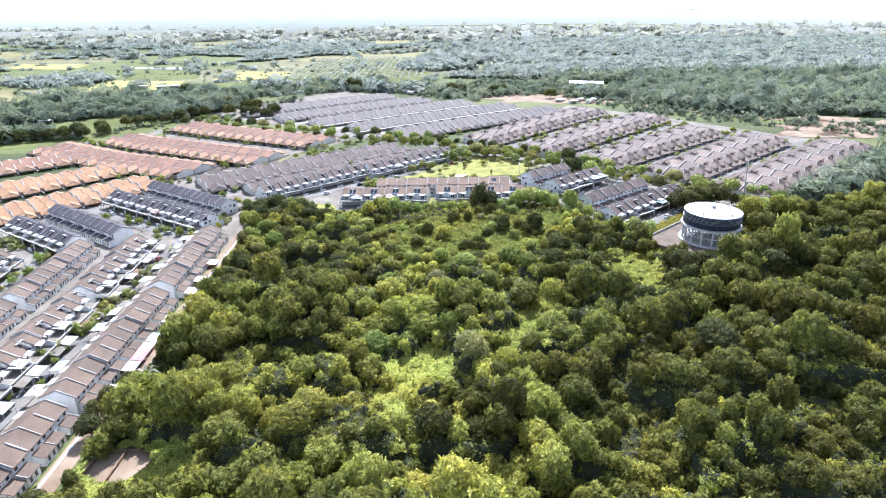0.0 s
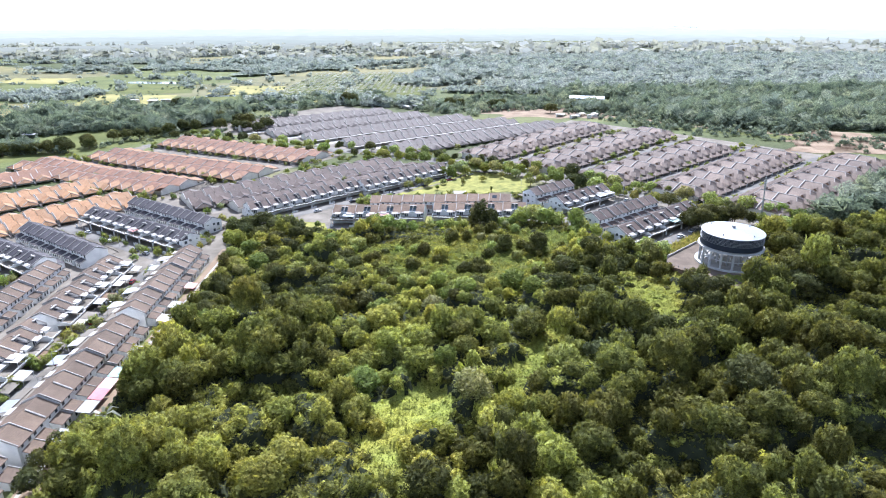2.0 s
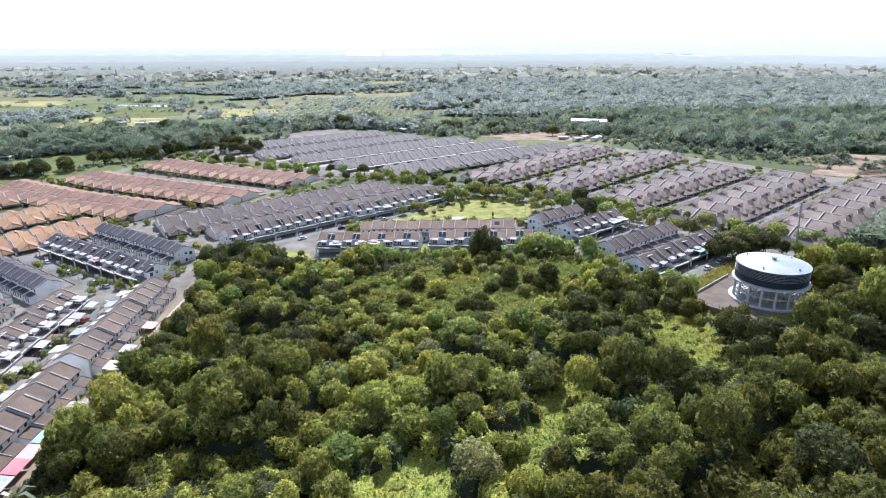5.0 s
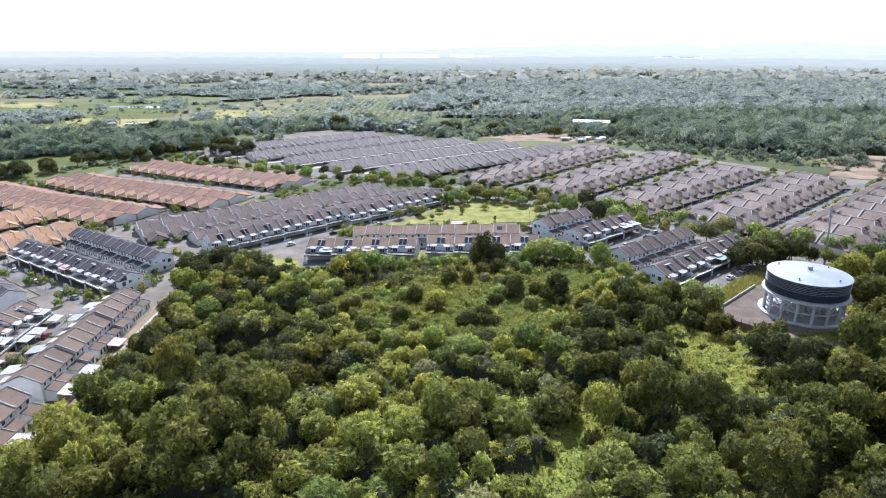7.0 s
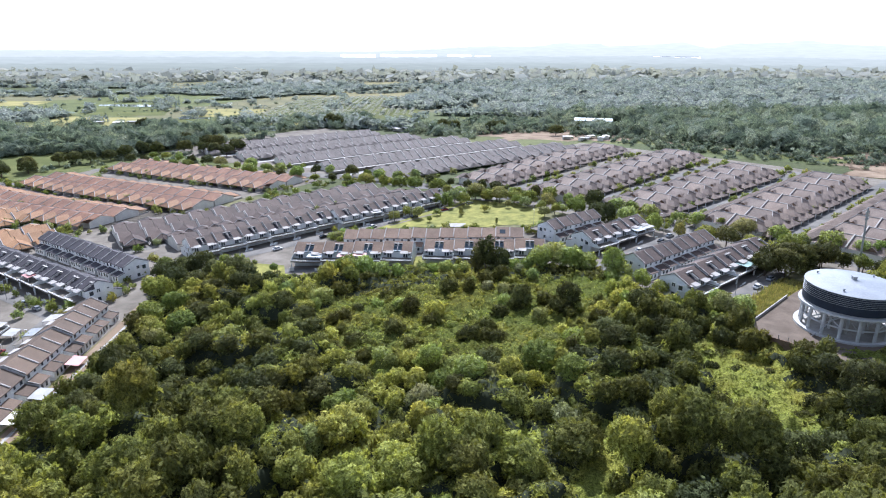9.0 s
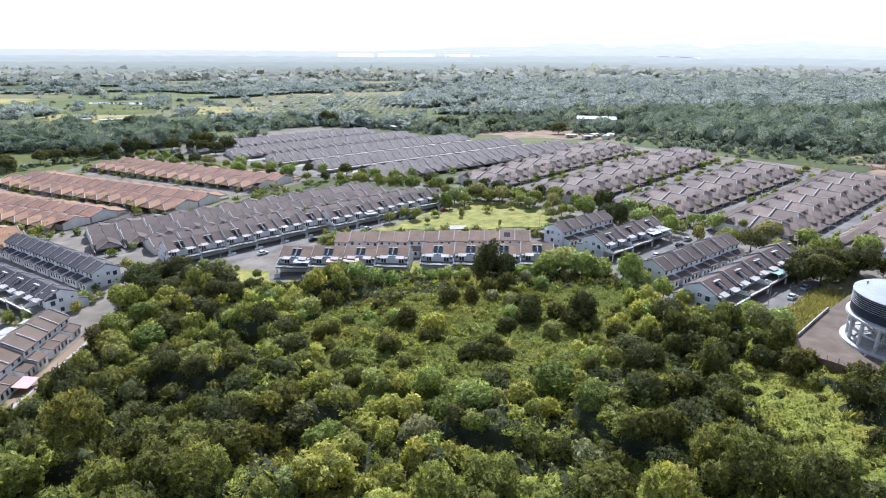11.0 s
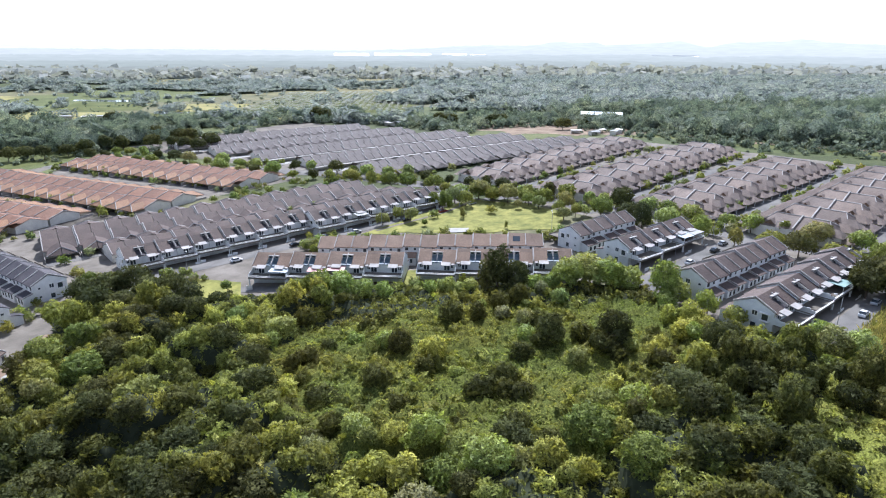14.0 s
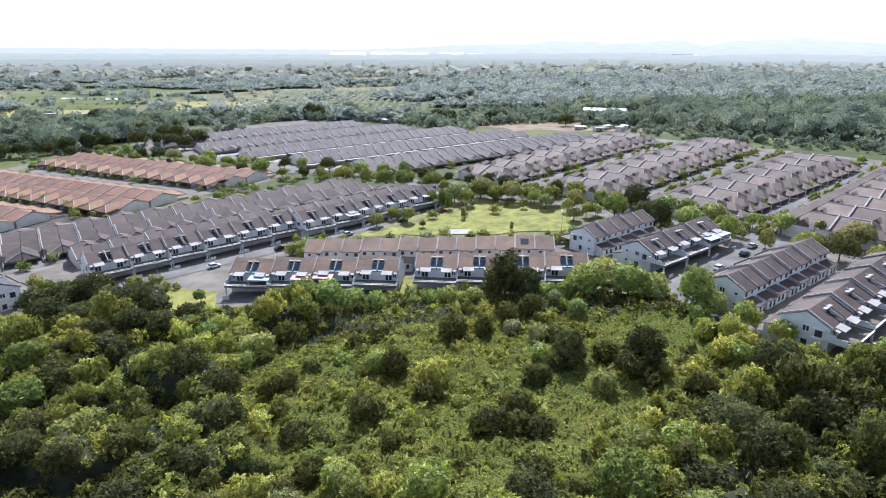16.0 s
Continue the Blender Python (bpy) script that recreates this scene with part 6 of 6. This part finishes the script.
# far woods
def blank(x, y):
    """Where houses, fields and roads leave no room for far trees."""
    c40, s40, c30, s30 = math.cos(radians(40)), math.sin(radians(40)), math.cos(radians(30)), math.sin(radians(30))
    b = (np.abs(-x * s40 + y * c40 - 245) < 128) & (np.abs(x * c40 + y * s40 - 400) < 104)
    b |= (np.abs(-x * s30 + y * c30 - 570) < 135) & (np.abs(x * c30 + y * s30 + (-x * s30 + y * c30 - 460) * 0.4 - 308) < 110)
    track = np.interp(y, [400, 490, 575, 672, 792, 900], [420, 300, 220, 180, 148, 45])
    b |= (y < 690) & (x < track + 12) & (x > -235) & (-x * s40 + y * c40 > 116)
    b |= (y < wood_edge(x) + 3) & (x < 260)
    b |= (x < -60) & (y < np.interp(x, [-420, -363, -326, -310, -278, -262, -194, -60], [520, 545, 556, 600, 626, 654, 642, 612])) & (x > -420)
    b |= ((x - 200) / 60) ** 2 + ((y - 785) / 45) ** 2 < 1
    b |= ((x - 310) / 60) ** 2 + ((y - 480) / 45) ** 2 < 1
    return b


def dense(x, y, scale, seed):
    return np.array([noise.noise((a * scale, b * scale * 1.7, seed)) for a, b in zip(x, y)])


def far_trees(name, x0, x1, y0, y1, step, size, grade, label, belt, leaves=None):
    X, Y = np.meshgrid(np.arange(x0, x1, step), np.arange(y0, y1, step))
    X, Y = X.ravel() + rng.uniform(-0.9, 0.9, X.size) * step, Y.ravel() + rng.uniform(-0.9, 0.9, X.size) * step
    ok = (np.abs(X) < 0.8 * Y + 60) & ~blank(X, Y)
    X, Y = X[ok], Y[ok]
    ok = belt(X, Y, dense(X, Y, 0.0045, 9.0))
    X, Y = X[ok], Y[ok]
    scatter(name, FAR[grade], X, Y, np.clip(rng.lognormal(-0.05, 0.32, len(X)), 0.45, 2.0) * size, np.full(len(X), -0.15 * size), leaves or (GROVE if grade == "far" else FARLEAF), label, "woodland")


def field_gap(x, y):
    g = (np.abs(x + 330) < 190) & (np.abs(y - 940) < 190)
    g |= (np.abs(x + 800) < 170) & (np.abs(y - 1380) < 150)
    g |= (x > -900) & (x < -150) & (y > 775) & (y < 1330)
    g |= (np.abs(x + 120) < 130) & (np.abs(y - 1080) < 190)
    return g


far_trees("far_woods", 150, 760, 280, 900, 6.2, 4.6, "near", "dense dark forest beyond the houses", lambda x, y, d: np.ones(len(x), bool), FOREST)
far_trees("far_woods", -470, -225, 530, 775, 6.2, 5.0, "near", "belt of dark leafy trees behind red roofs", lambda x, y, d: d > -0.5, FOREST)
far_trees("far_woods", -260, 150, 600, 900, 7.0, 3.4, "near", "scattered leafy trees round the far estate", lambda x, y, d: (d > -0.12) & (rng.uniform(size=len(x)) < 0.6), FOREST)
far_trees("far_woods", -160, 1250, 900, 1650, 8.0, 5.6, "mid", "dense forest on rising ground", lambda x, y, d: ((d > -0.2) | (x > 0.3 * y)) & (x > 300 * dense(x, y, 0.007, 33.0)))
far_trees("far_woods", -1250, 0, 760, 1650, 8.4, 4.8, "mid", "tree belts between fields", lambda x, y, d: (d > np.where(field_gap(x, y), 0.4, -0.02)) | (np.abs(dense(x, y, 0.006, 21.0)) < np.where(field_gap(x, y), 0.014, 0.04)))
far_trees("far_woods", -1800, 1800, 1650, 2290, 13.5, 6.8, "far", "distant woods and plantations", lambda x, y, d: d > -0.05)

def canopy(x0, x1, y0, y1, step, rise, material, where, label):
    """The closed leaf cover below the single crowns of a far forest: a haze-pale sheet added to fill the dark gaps
    between them.
    """
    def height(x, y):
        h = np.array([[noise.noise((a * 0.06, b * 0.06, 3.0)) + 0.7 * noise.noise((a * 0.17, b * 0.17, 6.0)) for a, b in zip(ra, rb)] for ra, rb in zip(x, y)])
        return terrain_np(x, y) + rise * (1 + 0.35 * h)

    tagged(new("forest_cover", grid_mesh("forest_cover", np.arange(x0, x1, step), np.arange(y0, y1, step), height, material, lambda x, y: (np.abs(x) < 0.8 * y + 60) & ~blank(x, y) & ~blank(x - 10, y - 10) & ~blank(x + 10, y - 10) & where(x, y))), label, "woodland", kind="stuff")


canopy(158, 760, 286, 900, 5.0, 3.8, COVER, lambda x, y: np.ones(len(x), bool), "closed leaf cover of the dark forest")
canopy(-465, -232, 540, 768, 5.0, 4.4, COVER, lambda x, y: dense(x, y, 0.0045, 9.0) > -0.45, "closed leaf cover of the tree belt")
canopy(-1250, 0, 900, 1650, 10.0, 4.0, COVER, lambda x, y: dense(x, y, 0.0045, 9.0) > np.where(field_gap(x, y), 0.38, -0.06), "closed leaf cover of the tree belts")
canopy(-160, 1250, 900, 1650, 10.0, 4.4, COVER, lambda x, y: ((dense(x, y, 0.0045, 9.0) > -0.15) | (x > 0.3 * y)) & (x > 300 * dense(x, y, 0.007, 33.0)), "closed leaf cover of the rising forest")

# oil palms in rows
rays = []
for i in range(6):
    a = 2 * math.pi * i / 6
    d, e = np.array([math.cos(a), math.sin(a), 0.0]), np.array([-math.sin(a), math.cos(a), 0.0])
    rays += [[d * 0.2 + e * 0.25 + [0, 0, 3.0], d * 2.2 + e * 0.5 + [0, 0, 4.1], d * 2.2 - e * 0.5 + [0, 0, 4.1], d * 0.2 - e * 0.25 + [0, 0, 3.0]],
             [d * 2.2 + e * 0.5 + [0, 0, 4.1], d * 4.4 + e * 0.1 + [0, 0, 2.4], d * 4.4 - e * 0.1 + [0, 0, 2.4], d * 2.2 - e * 0.5 + [0, 0, 4.1]]]
PALM = np.array(rays)
for x0, x1, y0, y1 in ((-230, -30, 900, 1240), (60, 760, 1230, 1640)):
    X, Y = np.meshgrid(np.arange(x0, x1, 9.5), np.arange(y0, y1, 10.5))
    X, Y = X.ravel() + rng.uniform(-1, 1, X.size), Y.ravel() + rng.uniform(-1, 1, X.size)
    scatter("oil_palms", [PALM], X, Y, rng.uniform(0.8, 1.15, len(X)), np.zeros(len(X)), PALMLEAF, "plantation of pale green oil palms in rows", "palms")
for x, y, s in ((-92, 162, 1.1), (-91, 156, 1.0), (-104, 318, 0.7)):
    t = tagged(part("palm_tree", Solid().tube((0, 0, -0.6), (0.2, 0, 3.1), 0.2, 0.14, 8), BARK), "small green palm beside the back lane", "palm")
    t.matrix_basis = pose(x, y, terrain(x, y)) @ Matrix.Diagonal((s, s, s, 1))
    new("fronds", mesh_np("fronds", PALM, PALMLEAF)).parent = t


# ---- street lamps ----
def street_lamp(x, y, angle, height=8.0):
    t = tagged(new("street_lamp"), "slim grey street lamp with one arm", "street lamp", "street lamps")
    t.matrix_basis = pose(x, y, terrain(x, y), 0, 0, angle)
    part("pole", Solid().tube((0, 0, -0.4), (0, 0, height), 0.11, 0.07, 8), STEEL, t)
    part("arm", Solid().tube((0, 0, height - 0.05), (1.5, 0, height + 0.25), 0.06, 0.05, 6), STEEL, t)
    part("lamp_head", Solid().box(1.35, 2.1, -0.16, 0.16, height + 0.18, height + 0.34), WHITE, t, "pale lamp head")


for x, y, a in ((-84, 346, -50), (-62, 363, -50), (-38, 382, -50), (-12, 402, -50), (14, 423, -50), (48, 376, 90), (56, 404, 200), (-20, 392, 20), (62, 322, 130), (84, 342, 130), (104, 358, 130), (100, 280, 130), (124, 300, 130),
                (-128, 300, 0), (-124, 262, 0), (-123.5, 226, 0), (-122.5, 190, 0), (-122, 154, 0), (-160, 308, 55), (-190, 330, 55), (40, 448, -45), (-10, 486, -45), (84, 402, -45), (122, 350, -45)):
    street_lamp(x, y, a)


# ---- cars ----
def car(x, y, angle, material, label):
    t = tagged(new("car"), label, "car", "parked cars")
    t.matrix_basis = pose(x, y, terrain(x, y) + 0.22, 0, 0, angle)
    b = Solid().prism(-0.85, 0.85, [(-2.1, 0.25), (2.1, 0.25), (2.15, 0.7), (1.2, 0.88), (-2.0, 0.92), (-2.15, 0.6)])
    part("body", b, material, t)
    c = part("cabin", Solid().prism(-0.74, 0.74, [(-1.8, 0.92), (1.15, 0.88), (0.35, 1.42), (-1.2, 1.45)]), DARKPANE, t)
    part("roof", Solid().box(-0.7, 0.7, -1.2, 0.35, 1.42, 1.49), material, c)
    for wx in (-0.8, 0.8):
        for wy in (-1.3, 1.3):
            part("wheel", Solid().tube((wx - 0.1, wy, 0.32), (wx + 0.1, wy, 0.32), 0.32, 0.32, 10), TYRE, t)
    return t


PAINTS = [(plain("white_paint", (0.7, 0.7, 0.7), (0.8, 0.8, 0.8), 1.0, 0.25), "white parked car on the street"), (plain("silver_paint", (0.38, 0.39, 0.4), (0.46, 0.47, 0.48), 1.0, 0.3, 0.4), "silver parked car on the street"),
          (plain("black_paint", (0.015, 0.015, 0.018), (0.03, 0.03, 0.03), 1.0, 0.2), "black parked car on the street"), (plain("maroon_paint", (0.2, 0.02, 0.02), (0.28, 0.04, 0.04), 1.0, 0.25), "dark red parked car on the street")]
for k, (x, y, a) in enumerate(((85, 332, -52), (104, 350, -52), (98, 343, -52), (78, 325, -52), (-170, 318, 55), (-150, 303, 55), (-132, 250, 2), (-129, 225, 3), (-131, 180, 0), (-124, 205, 2), (-125.5, 165, 0),
                               (-132, 262, 2), (-70, 356, -50), (-30, 386, -50), (-10, 402, -50), (6, 414, -50), (110, 285, -50), (118, 292, -50), (-52, 372, -50), (-44, 377, -50), (-90, 344, -50), (20, 426, -50), (-128.6, 240, 2), (-124.6, 196, 0), (-128.4, 150, 0), (160, 372, 40), (176, 384, 40), (196, 402, 40), (124, 420, 40), (146, 438, 40), (90, 470, 40), (112, 490, 40), (-176, 322, 55), (-142, 297, 55), (30, 455, 60), (-20, 490, 55), (-190, 334, 55))):
    m, word = PAINTS[k % 4]
    car(x, y, a, m, word)


# foundation plot beside the lane
s = Solid()
for x0, x1, y0, y1 in ((-90, -74.5, 128.5, 129.1), (-90, -74.5, 117.0, 117.5), (-75, -74.5, 117.5, 128.5), (-90, -89.5, 117.5, 128.5), (-83, -82.6, 117.5, 128.5)):
    s.box(x0, x1, y0, y1, terrain(-82, 123) - 1.5, terrain(-82, 123) + 1.1)
plot = tagged(part("foundation", s, TIMBER_AND_SHADE), "unfinished brown foundation walls on bare earth", "foundation")
patch("bare_ground", [(-92, 114), (-72, 114), (-70, 131), (-92, 133)], SAND, 0.35, "bare brown earth round the foundation", "earth")
